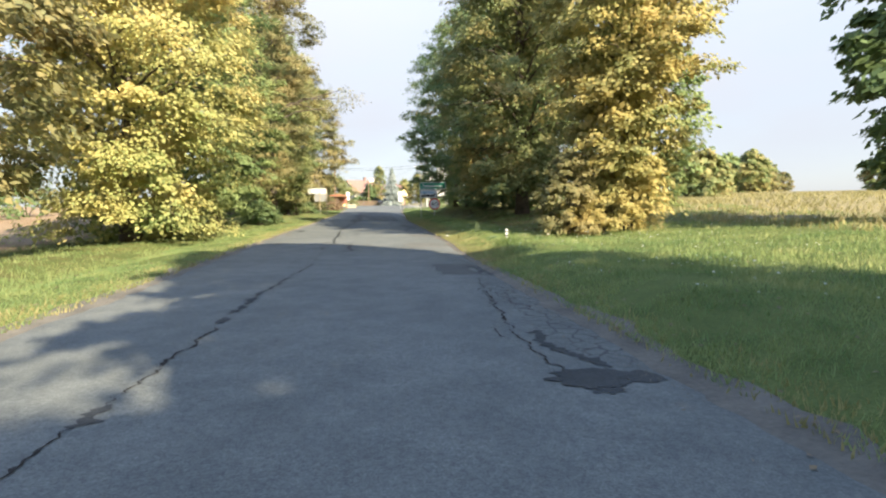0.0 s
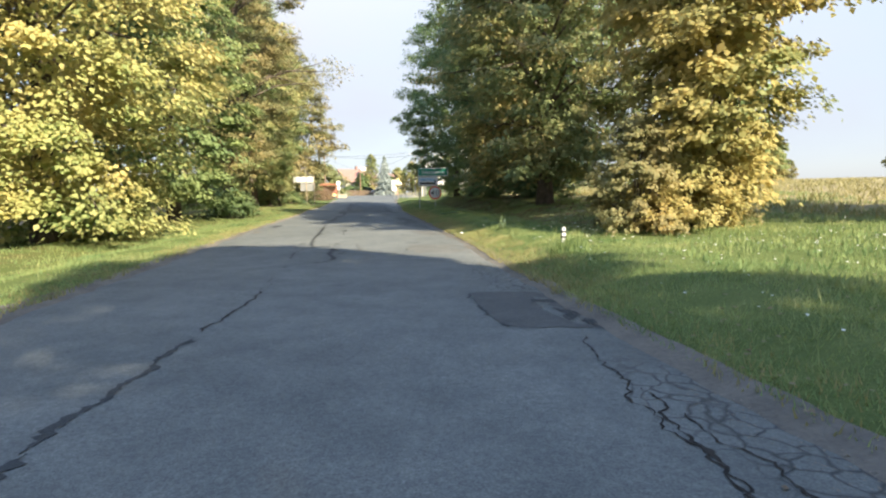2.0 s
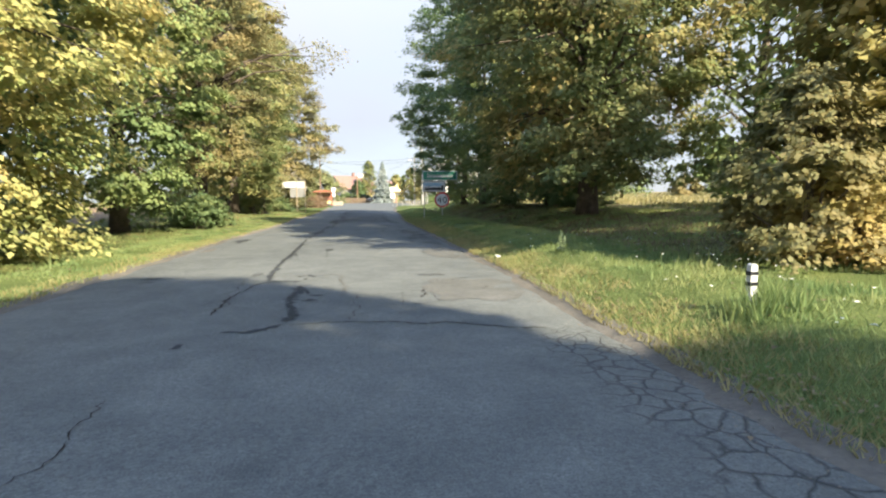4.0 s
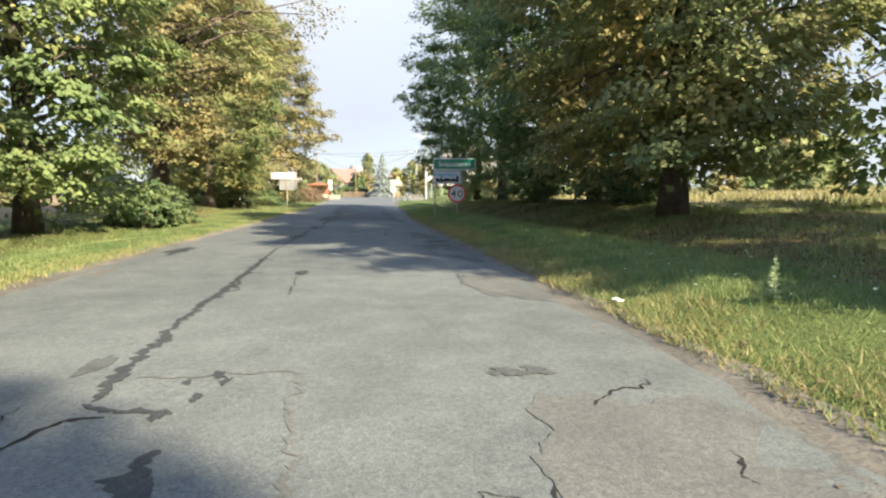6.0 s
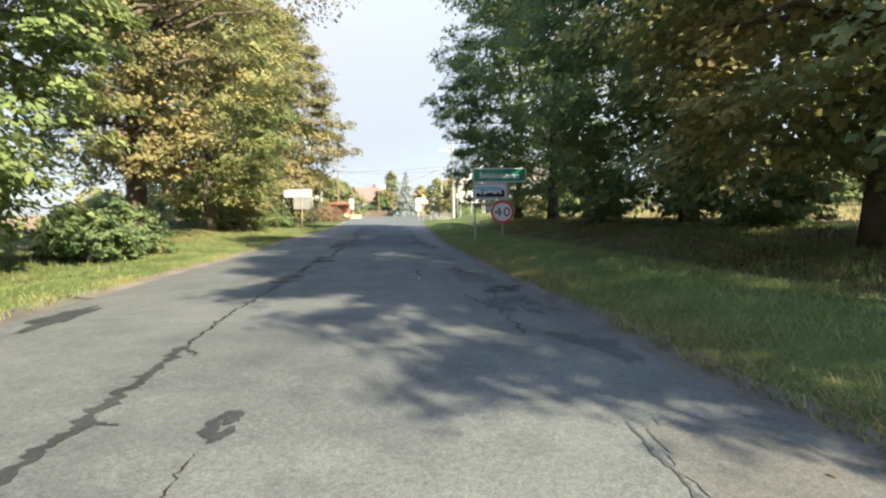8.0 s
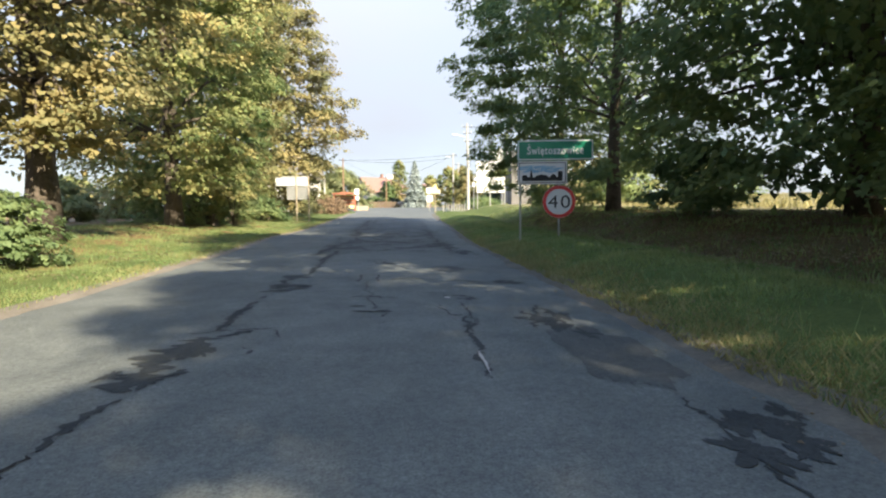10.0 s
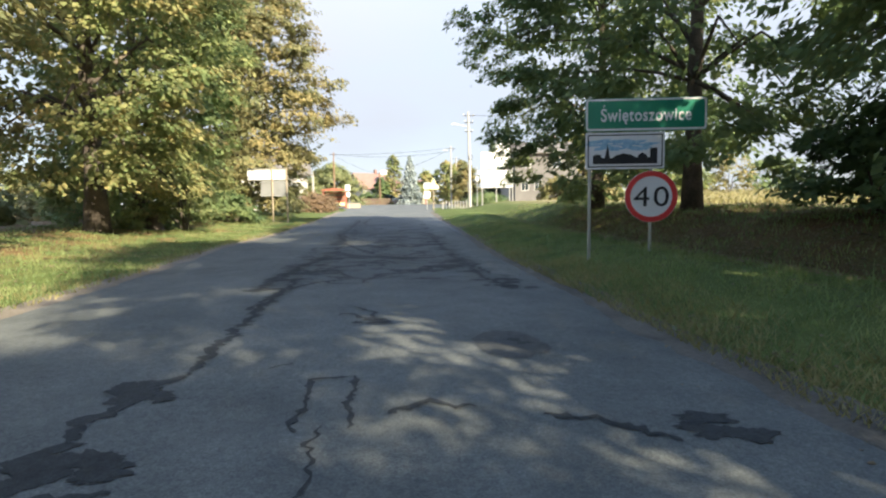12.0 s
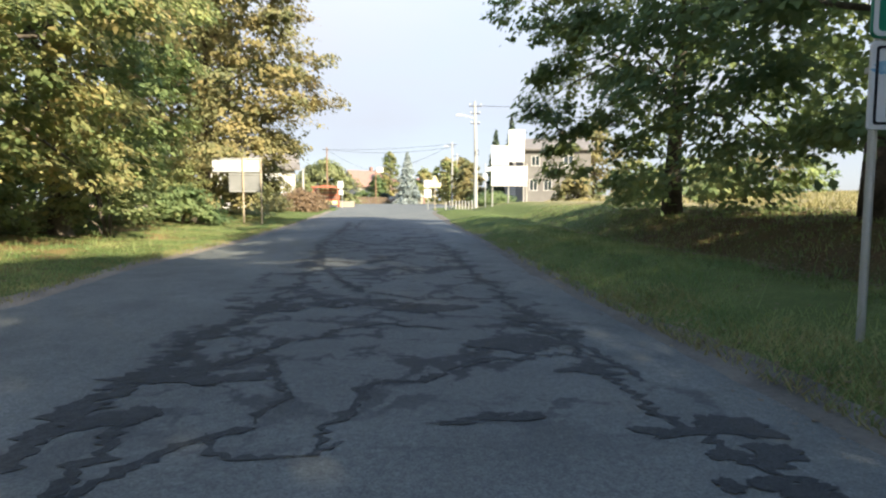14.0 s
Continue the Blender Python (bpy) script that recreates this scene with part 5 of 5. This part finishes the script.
back = thing("direction_sign", "two pale sign panels seen from behind on two posts", "road sign", -5.5, 59.5, height(-5.5, 59.5))
gz = back.matrix_basis.translation.z
for x in (-0.02, 0.68):
    post(back, x, -0.05, -0.3, 2.98 - gz, 0.035, M_CREAM)
top = part("upper_panel", Shape().plate(rrect(1.9, 0.57, 0.03, -0.26, 2.68 - gz), 0.0, 0.02), M_BOARD, back, "blank pale upper panel")
low = part("lower_panel", Shape().plate(rrect(1.3, 0.78, 0.03, 0.07, 1.99 - gz), 0.0, 0.02), M_BACK, back, "grey lower panel")
for z, w, cx, pnl in ((2.93, 1.9, -0.26, top), (2.43, 1.9, -0.26, top), (2.33, 1.3, 0.07, low), (1.64, 1.3, 0.07, low)):
    part("stiffener", Shape().box(cx - w / 2 + 0.02, -0.025, z - gz - 0.02, cx + w / 2 - 0.02, -0.001, z - gz + 0.02, 0.004), M_ZINC, pnl)

marker = thing("marker_post", "small white marker post with black bands in the grass", "post", 3.37, 14.2, height(3.37, 14.2))
gz = marker.matrix_basis.translation.z
part("shaft", Shape().plate(rrect(0.06, 0.5 - gz, 0.028, 0, (0.5 - gz) / 2), -0.03, 0.03), M_PLASTIC, marker)
for z, dz in ((0.4, 0.035), (0.31, 0.035)):
    part("band", Shape().box(-0.04, -0.033, z - gz, 0.04, 0.033, z - gz + dz, 0.004), M_SIGNBLACK, marker, "black band")


# ---- village ----
pole = thing("utility_pole", "tall pale concrete utility pole with crossarms and a street lamp", "utility pole", 7.62, 82.0, height(7.62, 82.0))
gz = pole.matrix_basis.translation.z
part("shaft", Shape().tube([(0, 0, -0.3), (0, 0, 4.0), (-0.1, 0, 9.4 - gz)], [0.17, 0.14, 0.09], 8), M_CONCRETE, pole)
for z, w in ((9.0, 0.5), (8.4, 0.4), (7.6, 0.35)):
    arm = part("crossarm", Shape().box(-w - 0.05, -0.04, z - gz, w - 0.05, 0.04, z - gz + 0.07, 0.008), M_DARKSTEEL, pole)
    for x in (-w, w - 0.1):
        part("insulator", Shape().tube([(x, 0, z - gz + 0.07), (x, 0, z - gz + 0.13), (x, 0, z - gz + 0.2)], [0.03, 0.05, 0.025], 8), M_PLASTIC, arm)
lamp_arm = part("lamp_arm", Shape().tube([(-0.08, 0, 8.0 - gz), (-0.7, -0.1, 8.2 - gz), (-1.1, -0.15, 8.25 - gz)], [0.03, 0.03, 0.025], 8), M_ZINC, pole)
part("lamp_head", Shape().box(-1.65, -0.25, 8.2 - gz, -1.05, -0.05, 8.32 - gz, 0.03), M_PLASTIC, lamp_arm)
part("bracket_ring", Shape().tube([(0.16 * math.cos(a) + 0.1, -0.18, 5.3 - gz + 0.2 * math.sin(a)) for a in np.linspace(0, math.tau, 13)], [0.02] * 13, 5, False), M_DARKSTEEL, pole)

board = thing("billboard", "three plain white boards on a frame of thin posts", "billboard", 8.2, 72.0, height(8.2, 72.0))
gz = board.matrix_basis.translation.z
for x, t in ((-1.12, 3.6), (-0.07, 4.9), (0.93, 5.9), (1.15, 3.7)):
    post(board, x, 0.08, -0.3, t - gz, 0.04, M_CONCRETE)
for w, h, cx, cz in ((1.12, 1.25, -0.65, 4.24), (1.05, 2.05, 0.43, 4.86), (2.37, 1.28, -0.02, 2.92)):
    p = part("panel", Shape().plate(rrect(w, h, 0.03, cx, cz - gz), -0.02, 0.02), M_BOARD, board, "blank white panel")
    part("edge_strip", Shape().ring(rrect(w, h, 0.03, cx, cz - gz), rrect(w - 0.05, h - 0.05, 0.02, cx, cz - gz), -0.026, -0.021), M_PLASTIC, p)

stop = thing("bus_stop_sign", "small white stop plates on a thin grey post", "road sign", 7.33, 76.0, height(7.33, 76.0))
gz = stop.matrix_basis.translation.z
post(stop, 0, 0, -0.2, 4.0 - gz, 0.035)
part("plate", Shape().plate(rrect(0.4, 0.28, 0.04, 0.28, 3.6 - gz), -0.05, -0.035), M_SIGNWHITE, stop)
part("plate", Shape().plate(rrect(0.26, 0.36, 0.04, 0.0, 3.1 - gz), -0.05, -0.035), M_SIGNWHITE, stop)

warning = thing("warning_sign", "yellow triangular warning sign seen on a grey post", "road sign", 4.45, 84.0, height(4.45, 84.0))
gz = warning.matrix_basis.translation.z
post(warning, 0, 0.03, -0.2, 3.4 - gz, 0.035, M_CREAM)
part("triangle", Shape().plate([(-0.46, 2.55 - gz), (0.46, 2.55 - gz), (0.48, 2.6 - gz), (0.04, 3.52 - gz), (-0.04, 3.52 - gz), (-0.48, 2.6 - gz)], -0.02, -0.005), M_SIGNYELLOW, warning)
part("backing", Shape().plate(rrect(0.9, 0.36, 0.03, 0.05, 2.7 - gz), -0.003, 0.008), M_SIGNWHITE, warning)

plates = thing("information_sign", "two white plates one above the other on a post", "road sign", 4.0, 86.0, height(4.0, 86.0))
gz = plates.matrix_basis.translation.z
post(plates, 0, 0.03, -0.2, 3.3 - gz, 0.035)
part("plate", Shape().plate(rrect(0.66, 0.62, 0.04, 0, 2.9 - gz), -0.02, -0.005), M_SIGNWHITE, plates)
part("plate", Shape().plate(rrect(0.62, 0.7, 0.04, 0, 2.05 - gz), -0.02, -0.005), M_SIGNWHITE, plates)

post_base = thing("bollard", "short pale concrete bollard beside the junction", "bollard", 6.0, 80.0, height(6.0, 80.0), group="bollards")
part("shaft", Shape().tube([(0, 0, -0.1), (0, 0, 0.62), (0, 0, 0.7)], [0.055, 0.05, 0.03], 10), M_CONCRETE, post_base)
for x in (4.9, 5.2, 5.45, 5.72, 6.25, 6.5, 6.78, 7.05):
    copy_thing(post_base, pose(x, 80.0 + 0.3 * (x - 6), height(x, 80.0)))

stop2 = thing("bus_stop_sign", "white bus stop plates on a tall post", "road sign", -4.2, 94.0, height(-4.2, 94.0))
gz = stop2.matrix_basis.translation.z
post(stop2, 0.15, 0.03, -0.2, 3.5 - gz, 0.035)
part("plate", Shape().plate(rrect(0.56, 0.68, 0.04, 0, 3.05 - gz), -0.02, -0.005), M_SIGNWHITE, stop2)
part("plate", Shape().plate(rrect(0.4, 0.5, 0.04, 0.05, 2.3 - gz), -0.02, -0.005), M_SIGNWHITE, stop2)

shelter = thing("bus_shelter", "orange-red steel bus shelter with a bench beside the road", "bus shelter", -5.9, 97.0, height(-5.9, 97.0))
gz = shelter.matrix_basis.translation.z
for x in (-1.25, 1.25):
    for y in (-0.7, 0.7):
        part("column", Shape().box(x - 0.06, y - 0.06, -0.2, x + 0.06, y + 0.06, 2.1, 0.01), M_ORANGE, shelter)
part("roof", Shape().plate([(-1.45, 2.1), (1.45, 2.1), (1.45, 2.22), (0, 2.38), (-1.45, 2.22)], -0.9, 0.9), M_ORANGE, shelter)
for i in range(7):
    part("back_board", Shape().box(-1.19, 0.68, 0.25 + 0.25 * i, 1.19, 0.72, 0.47 + 0.25 * i, 0.008), M_ROOF if i % 2 else M_ORANGE, shelter)
for x in (-1.25, 1.25):
    part("side_panel", Shape().box(x - 0.02, -0.6, 0.3, x + 0.02, 0.6, 1.0, 0.006), M_ORANGE, shelter)
part("front_rail", Shape().box(-1.19, -0.73, 0.35, 1.19, -0.68, 0.75, 0.01), M_SIGNYELLOW, shelter, "yellow front rail")
part("bench", Shape().box(-1.1, 0.2, 0.42, 1.1, 0.6, 0.48, 0.01), M_WOODPOLE, shelter)

wall = thing("garden_wall", "low cream rendered garden wall by the road", "wall", -3.8, 97.2, height(-3.8, 97.2))
part("body", Shape().box(-0.75, -0.12, -0.2, 0.8, 0.12, 0.62, 0.02), M_CREAM, wall)
part("coping", Shape().box(-0.8, -0.17, 0.622, 0.85, 0.17, 0.69, 0.015), M_CONCRETE, wall)


def house(x, y, turn, w, d, h, rise, walls, roof, label, windows, seed, chimney=True, name="house"):
    """A house: walls, gabled roof with eaves, windows with frames and panes, chimney."""
    ob = thing(name, label, "house", x, y, height(x, y) - 0.1, turn)
    s = Shape().box(-w / 2, -d / 2, -0.3, w / 2, d / 2, h)
    s.add([(-w / 2, -d / 2, h), (-w / 2, d / 2, h), (-w / 2, 0, h + rise), (w / 2, -d / 2, h), (w / 2, d / 2, h), (w / 2, 0, h + rise)], [[0, 2, 1], [3, 4, 5]])
    part("wall", s, walls, ob)
    e = 0.4
    k = rise / (d / 2)
    for sgn in (-1, 1):
        o = [(sgn * (d / 2 + e), h - e * k), (sgn * (d / 2 + e), h - e * k + 0.14), (0, h + rise + 0.14), (0, h + rise)]
        sl = Shape()
        sl.add([(xx, yy, zz_) for xx in (-w / 2 - e, w / 2 + e) for yy, zz_ in o], [[0, 1, 2, 3], [7, 6, 5, 4], [0, 4, 5, 1], [1, 5, 6, 2], [2, 6, 7, 3], [3, 7, 4, 0]])
        part("roof_slope", sl, roof, ob)
    if chimney:
        part("chimney", Shape().box(w * 0.15, -0.3, h + rise - 0.6, w * 0.15 + 0.55, 0.3, h + rise + 0.9, 0.03), M_ROOF, ob)
    for side, u, z, ww, wh in windows:
        if side == "front":
            fr = Shape().ring(rrect(ww, wh, 0.02, u, z), rrect(ww - 0.16, wh - 0.16, 0.01, u, z), -d / 2 - 0.06, -d / 2 - 0.002)
            gl = Shape().plate(rrect(ww - 0.15, wh - 0.15, 0.01, u, z), -d / 2 - 0.02, -d / 2 - 0.008)
            f = part("window", fr, M_WHITEWALL, ob)
            part("pane", gl, M_GLASS, f)
            part("mullion", Shape().box(u - 0.03, -d / 2 - 0.05, z - wh / 2 + 0.08, u + 0.03, -d / 2 - 0.022, z + wh / 2 - 0.08), M_WHITEWALL, f)
        else:
            xx = -w / 2
            f = part("window", Shape().box(xx - 0.05, u - ww / 2, z - wh / 2, xx - 0.002, u + ww / 2, z + wh / 2, 0.01), M_WHITEWALL, ob)
            part("pane", Shape().box(xx - 0.065, u - ww / 2 + 0.08, z - wh / 2 + 0.08, xx - 0.052, u + ww / 2 - 0.08, z + wh / 2 - 0.08), M_GLASS, f)
    return ob


house(18.6, 97.5, -8, 7.0, 8.0, 5.2, 1.4, M_GREYWALL, M_ROOFGREY, "two-storey grey-brown rendered house with a shallow roof", [("front", -2.4, 1.5, 0.9, 1.2), ("front", -0.9, 1.5, 0.9, 1.2), ("front", -2.2, 4.0, 0.9, 1.1), ("front", 1.2, 4.0, 1.1, 1.1), ("front", 1.4, 1.5, 1.1, 1.2)], 1)
house(22.0, 112.0, 10, 9.0, 7.0, 3.0, 2.0, M_WHITEWALL, M_ROOFGREY, "low white house behind the trees", [("front", -2.5, 1.5, 1.1, 1.2), ("front", 0, 1.5, 1.1, 1.2), ("front", 2.5, 1.5, 1.1, 1.2)], 2)
house(-3.6, 156.0, 30, 7.5, 7.5, 3.8, 3.1, M_WHITEWALL, M_ROOF, "white house with a red tiled gabled roof", [("front", -2.0, 1.8, 1.1, 1.3), ("front", 1.6, 1.8, 1.1, 1.3), ("side", 0, 1.8, 1.2, 1.3), ("side", 0.2, 4.4, 1.0, 1.1)], 3)
house(5.6, 176.0, -14, 6.5, 6.0, 3.6, 2.6, M_CREAM, M_ROOF, "cream house with a red roof between garden trees", [("front", -1.4, 1.8, 1.0, 1.2), ("front", 1.4, 1.8, 1.0, 1.2)], 4)
house(-11.5, 88.0, 12, 7.0, 7.0, 3.6, 2.4, M_WHITEWALL, M_ROOFGREY, "white rendered house behind roadside trees", [("front", -1.8, 1.7, 1.1, 1.2), ("front", 1.8, 1.7, 1.1, 1.2)], 5)

poles = []
for x, y, zt, mat, lab in ((-1.3, 146.0, 7.7, M_WOODPOLE, "brown timber pole with a pale box near the top"), (-8.0, 120.0, 9.3, M_WOODPOLE, "thin timber utility pole"), (9.1, 110.0, 9.2, M_CONCRETE, "concrete utility pole with a lamp"), (-8.7, 100.0, 5.0, M_CONCRETE, "short pale concrete post"), (10.8, 118.0, 8.4, M_CONCRETE, "concrete utility pole among garden trees")):
    p = thing("utility_pole", lab, "utility pole", x, y, height(x, y), group="village poles")
    gz = p.matrix_basis.translation.z
    part("shaft", Shape().tube([(0, 0, -0.3), (0, 0, 3.0), (0, 0, zt - gz)], [0.14, 0.12, 0.08], 8), mat, p)
    if zt > 6:
        part("crossarm", Shape().box(-0.6, -0.04, zt - gz - 0.4, 0.6, 0.04, zt - gz - 0.32, 0.008), M_DARKSTEEL, p)
    poles.append(p)
part("box", Shape().box(0.2, -0.3, 6.1, 1.5, 0.3, 7.0, 0.03), M_PLASTIC, poles[0], "pale box")
part("lamp_head", Shape().box(-1.1, -0.2, 7.7, -0.4, 0.1, 7.82, 0.03), M_PLASTIC, poles[2])


def cable(a, b, sag, label="black overhead power line between poles"):
    a, b = Vector(a), Vector(b)
    pts = [a.lerp(b, u) - Vector((0, 0, sag * 4 * u * (1 - u))) for u in np.linspace(0, 1, 15)]
    ob = part("power_line", Shape().tube(pts, [0.018] * 15, 5, False), M_CABLE)
    tagged(ob, label, "power line", group="power lines")


cable((7.95, 82.0, 9.05), (34.0, 70.0, 9.6), 0.8)
cable((-8.5, 120.0, 8.95), (8.6, 110.0, 8.85), 0.25)
cable((-7.5, 120.0, 8.95), (9.6, 110.0, 8.6), 0.6)
cable((-8.0, 120.0, 8.9), (-1.5, 146.0, 7.35), 0.4)
cable((9.1, 110.0, 8.85), (-1.2, 146.0, 7.35), 0.7)

# fences, a parked car and gardens along the far road
fence = thing("fence", "brown paling fence along the far side of the junction", "fence", -5.2, 138.0, height(-2, 138.0))
for i in range(29):
    x = 0.25 * i
    part("paling", Shape().box(x, -0.015, 0.0, x + 0.19, 0.015, 1.35 + 0.03 * math.sin(i * 2.3), 0.004), M_FENCE, fence)
for z in (0.35, 1.1):
    part("rail", Shape().box(0, 0.017, z, 7.2, 0.06, z + 0.08, 0.006), M_FENCE, fence)
wall2 = thing("garden_wall", "cream garden wall with brown gate posts", "wall", 4.3, 136.0, height(4.3, 136.0))
part("body", Shape().box(0, -0.12, -0.3, 2.9, 0.12, 1.2, 0.02), M_CREAM, wall2)
for x in (-0.15, 1.4, 2.95):
    part("pillar", Shape().box(x - 0.18, -0.18, -0.3, x + 0.18, 0.18, 1.45, 0.03), M_ROOF, wall2)

car = thing("parked_car", "dark parked hatchback in front of the fence", "car", 2.8, 135.0, height(2.8, 135.0), 20)
body = Shape()
prof = [(-1.9, 0.3), (1.9, 0.3), (1.98, 0.62), (1.85, 0.85), (0.95, 0.98), (0.35, 1.42), (-1.1, 1.45), (-1.75, 1.0), (-1.97, 0.9), (-1.98, 0.5)]
body.plate(prof, -0.82, 0.82)
part("body", body, M_CARPAINT, car)
part("side_window", Shape().plate([(0.75, 0.99), (0.28, 1.36), (-1.0, 1.38), (-1.45, 1.02)], -0.835, -0.825), M_GLASS, car)
part("windscreen", Shape().add([(0.97, -0.7, 1.0), (0.97, 0.7, 1.0), (0.42, 0.62, 1.39), (0.42, -0.62, 1.39)], [[0, 1, 2, 3]]), M_GLASS, car)
for x in (-1.2, 1.25):
    for y in (-0.8, 0.62):
        w = part("wheel", Shape().tube([(x, y, 0.31), (x, y + 0.18, 0.31)], [0.31, 0.31], 20), M_TYRE, car)
        part("rim", Shape().tube([(x, y - 0.01, 0.31), (x, y + 0.19, 0.31)], [0.19, 0.19], 14), M_ZINC, w)

V = "village trees and hedges"
conifer(4.3, 134.5, 9.4, 3.1, M_NEEDLE, "pale blue-green spruce in a garden", 41, 9000)
conifer(15.9, 115.0, 10.9, 2.1, M_DARKNEEDLE, "dark narrow spruce behind the billboard", 42, 5000)
conifer(18.4, 116.0, 12.0, 2.2, M_DARKNEEDLE, "dark narrow spruce behind the billboard", 43, 5000)
conifer(-2.6, 165.0, 8.6, 1.8, M_DARKNEEDLE, "dark spruce behind the red-roofed house", 44, 3500)
tree(8.9, 113.0, 6.4, 2.6, M_MIXED, "rounded garden tree by the pole", 45, low=0.4, n=8000, size=0.26, clumps=60, trunk=0.12, group=V)
tree(12.0, 121.0, 7.2, 2.6, M_OCHRE, "thin yellowing garden tree behind the pole", 46, low=0.8, n=5000, size=0.28, clumps=60, trunk=0.14, group=V)
tree(1.4, 150.0, 10.4, 2.2, M_MIXED, "thinly leaved garden tree", 47, low=1.2, n=9000, size=0.26, clumps=90, trunk=0.16, group=V)
tree(7.6, 140.0, 6.5, 2.6, M_MIXED, "garden tree turning yellow", 48, low=0.8, n=7000, size=0.3, clumps=60, trunk=0.14, group=V)
tree(10.6, 106.0, 5.6, 2.1, M_OCHRE, "small yellowing garden tree", 49, low=0.4, n=6000, size=0.25, clumps=50, trunk=0.12, group=V)
tree(-1.0, 149.0, 5.6, 2.2, M_GREEN, "dark garden tree beside the timber pole", 50, low=0.3, n=6000, size=0.3, clumps=50, trunk=0.12, group=V)
tree(26.0, 104.0, 9.0, 4.0, M_OCHRE, "yellowing tree behind the grey house", 51, low=1.0, n=9000, size=0.3, clumps=70, trunk=0.2, group=V)
bush(-8.8, 125.0, 5.4, 3.4, 6.7, M_HEDGE, "large rounded yellow-green hedge", 52, n=16000, size=0.3, clumps=110, group=V, name="hedge")
bush(-6.1, 78.5, 1.6, 2.4, 1.3, M_REDBUSH, "rust-red low hedge beside the road", 53, n=7000, size=0.13, clumps=60, group=V, name="hedge")
bush(-6.0, 86.0, 1.4, 2.2, 1.3, M_REDBUSH, "rust-red low hedge beside the road", 54, n=5000, size=0.15, clumps=50, group=V, name="hedge")
bush(-7.2, 73.0, 1.3, 2.0, 1.0, M_OCHRE, "low yellow-green bush beside the road", 55, n=4500, size=0.13, clumps=40, group=V)
bush(9.6, 84.5, 2.3, 1.2, 1.0, M_GREEN, "clipped low green hedge", 56, n=5000, size=0.13, clumps=50, group=V, name="hedge")
bush(-4.0, 141.0, 1.6, 1.2, 2.6, M_GREEN, "clipped green garden shrub", 57, n=5000, size=0.2, clumps=40, group=V)
bush(0.6, 141.0, 1.4, 1.0, 2.0, M_DARKNEEDLE, "dark garden shrub by the fence", 58, n=4000, size=0.2, clumps=40, group=V)

# shrubs along the field edge by the village
for i, (x, y, rx, h, mat) in enumerate(((14.0, 76.0, 1.8, 2.0, M_OCHRE), (17.5, 74.0, 2.2, 2.6, M_MIXED), (21.5, 75.0, 2.3, 3.0, M_LINDEN), (25.5, 77.0, 2.4, 2.6, M_MIXED), (30.0, 78.0, 2.6, 3.2, M_OCHRE), (35.0, 80.0, 2.6, 3.0, M_LINDEN), (12.5, 63.0, 1.2, 1.2, M_OCHRE), (16.0, 62.0, 1.3, 1.0, M_MIXED), (28.0, 56.0, 1.8, 1.5, M_OCHRE), (33.0, 52.0, 2.0, 1.7, M_MIXED), (-16.0, 60.0, 1.8, 1.6, M_OCHRE), (-19.5, 64.0, 2.2, 2.2, M_MIXED), (-15.5, 70.0, 2.0, 2.0, M_LINDEN), (-22.0, 52.0, 1.8, 1.5, M_OCHRE), (-24.0, 70.0, 2.6, 2.8, M_MIXED), (-14.8, 49.0, 1.4, 1.1, M_HEDGE), (-15.4, 53.5, 1.8, 1.8, M_HEDGE), (-13.5, 58.0, 2.0, 2.6, M_MIXED), (-19.0, 43.0, 1.8, 1.3, M_HEDGE), (-21.0, 48.0, 2.2, 2.2, M_HEDGE), (-30.0, 30.0, 2.8, 4.2, M_LINDEN), (-28.0, 36.0, 2.6, 3.6, M_GREEN), (-33.0, 41.0, 3.0, 4.6, M_MIXED), (-29.0, 46.0, 2.6, 3.4, M_LINDEN), (-36.0, 33.0, 3.0, 4.4, M_GREEN), (-38.0, 47.0, 3.2, 4.6, M_OCHRE), (-31.0, 55.0, 2.8, 3.8, M_GREEN), (-27.0, 60.0, 2.6, 3.2, M_MIXED))):
    bush(x, y, rx, rx * 0.9, h, mat, "bushy field-edge shrub in autumn leaf", 120 + i, n=2000, size=0.24, clumps=36, group="field-edge shrubs", name="shrub")

# far tree lines closing the fields
W = "far field edge trees"
far_rnd = random.Random(9)
kinds = (M_MIXED, M_LINDEN, M_OCHRE, M_MIXED)
first = [tree(60 + 9 * i, 60.0, 4.2 + 0.7 * i, 2.7, kinds[i], "distant field-edge tree in autumn leaf", 70 + i, low=0.2, n=2300, size=0.5, clumps=60, trunk=0.2, group=W, name="far_tree") for i in range(4)]
spots = [(34 + 4.2 * i + far_rnd.uniform(-2, 2), 56 + 5 * i + far_rnd.uniform(-4, 4)) for i in range(20)] + [(-48 - 3.5 * i + far_rnd.uniform(-2, 2), 30 + 7 * i + far_rnd.uniform(-3, 3)) for i in range(18)] + [(-26 + 9 * i, 215 + far_rnd.uniform(-8, 8)) for i in range(12)] + [(-60 + 11 * i, -70 + far_rnd.uniform(-4, 4)) for i in range(10)] + [(50, -60 + 14 * i) for i in range(7)]
for i, (x, y) in enumerate(spots):
    t = copy_thing(first[i % 4], pose(x, y, height(x, y) - 0.1, 0, 0, far_rnd.uniform(0, 360)))
    t.scale = [far_rnd.uniform(0.75, 1.2)] * 3
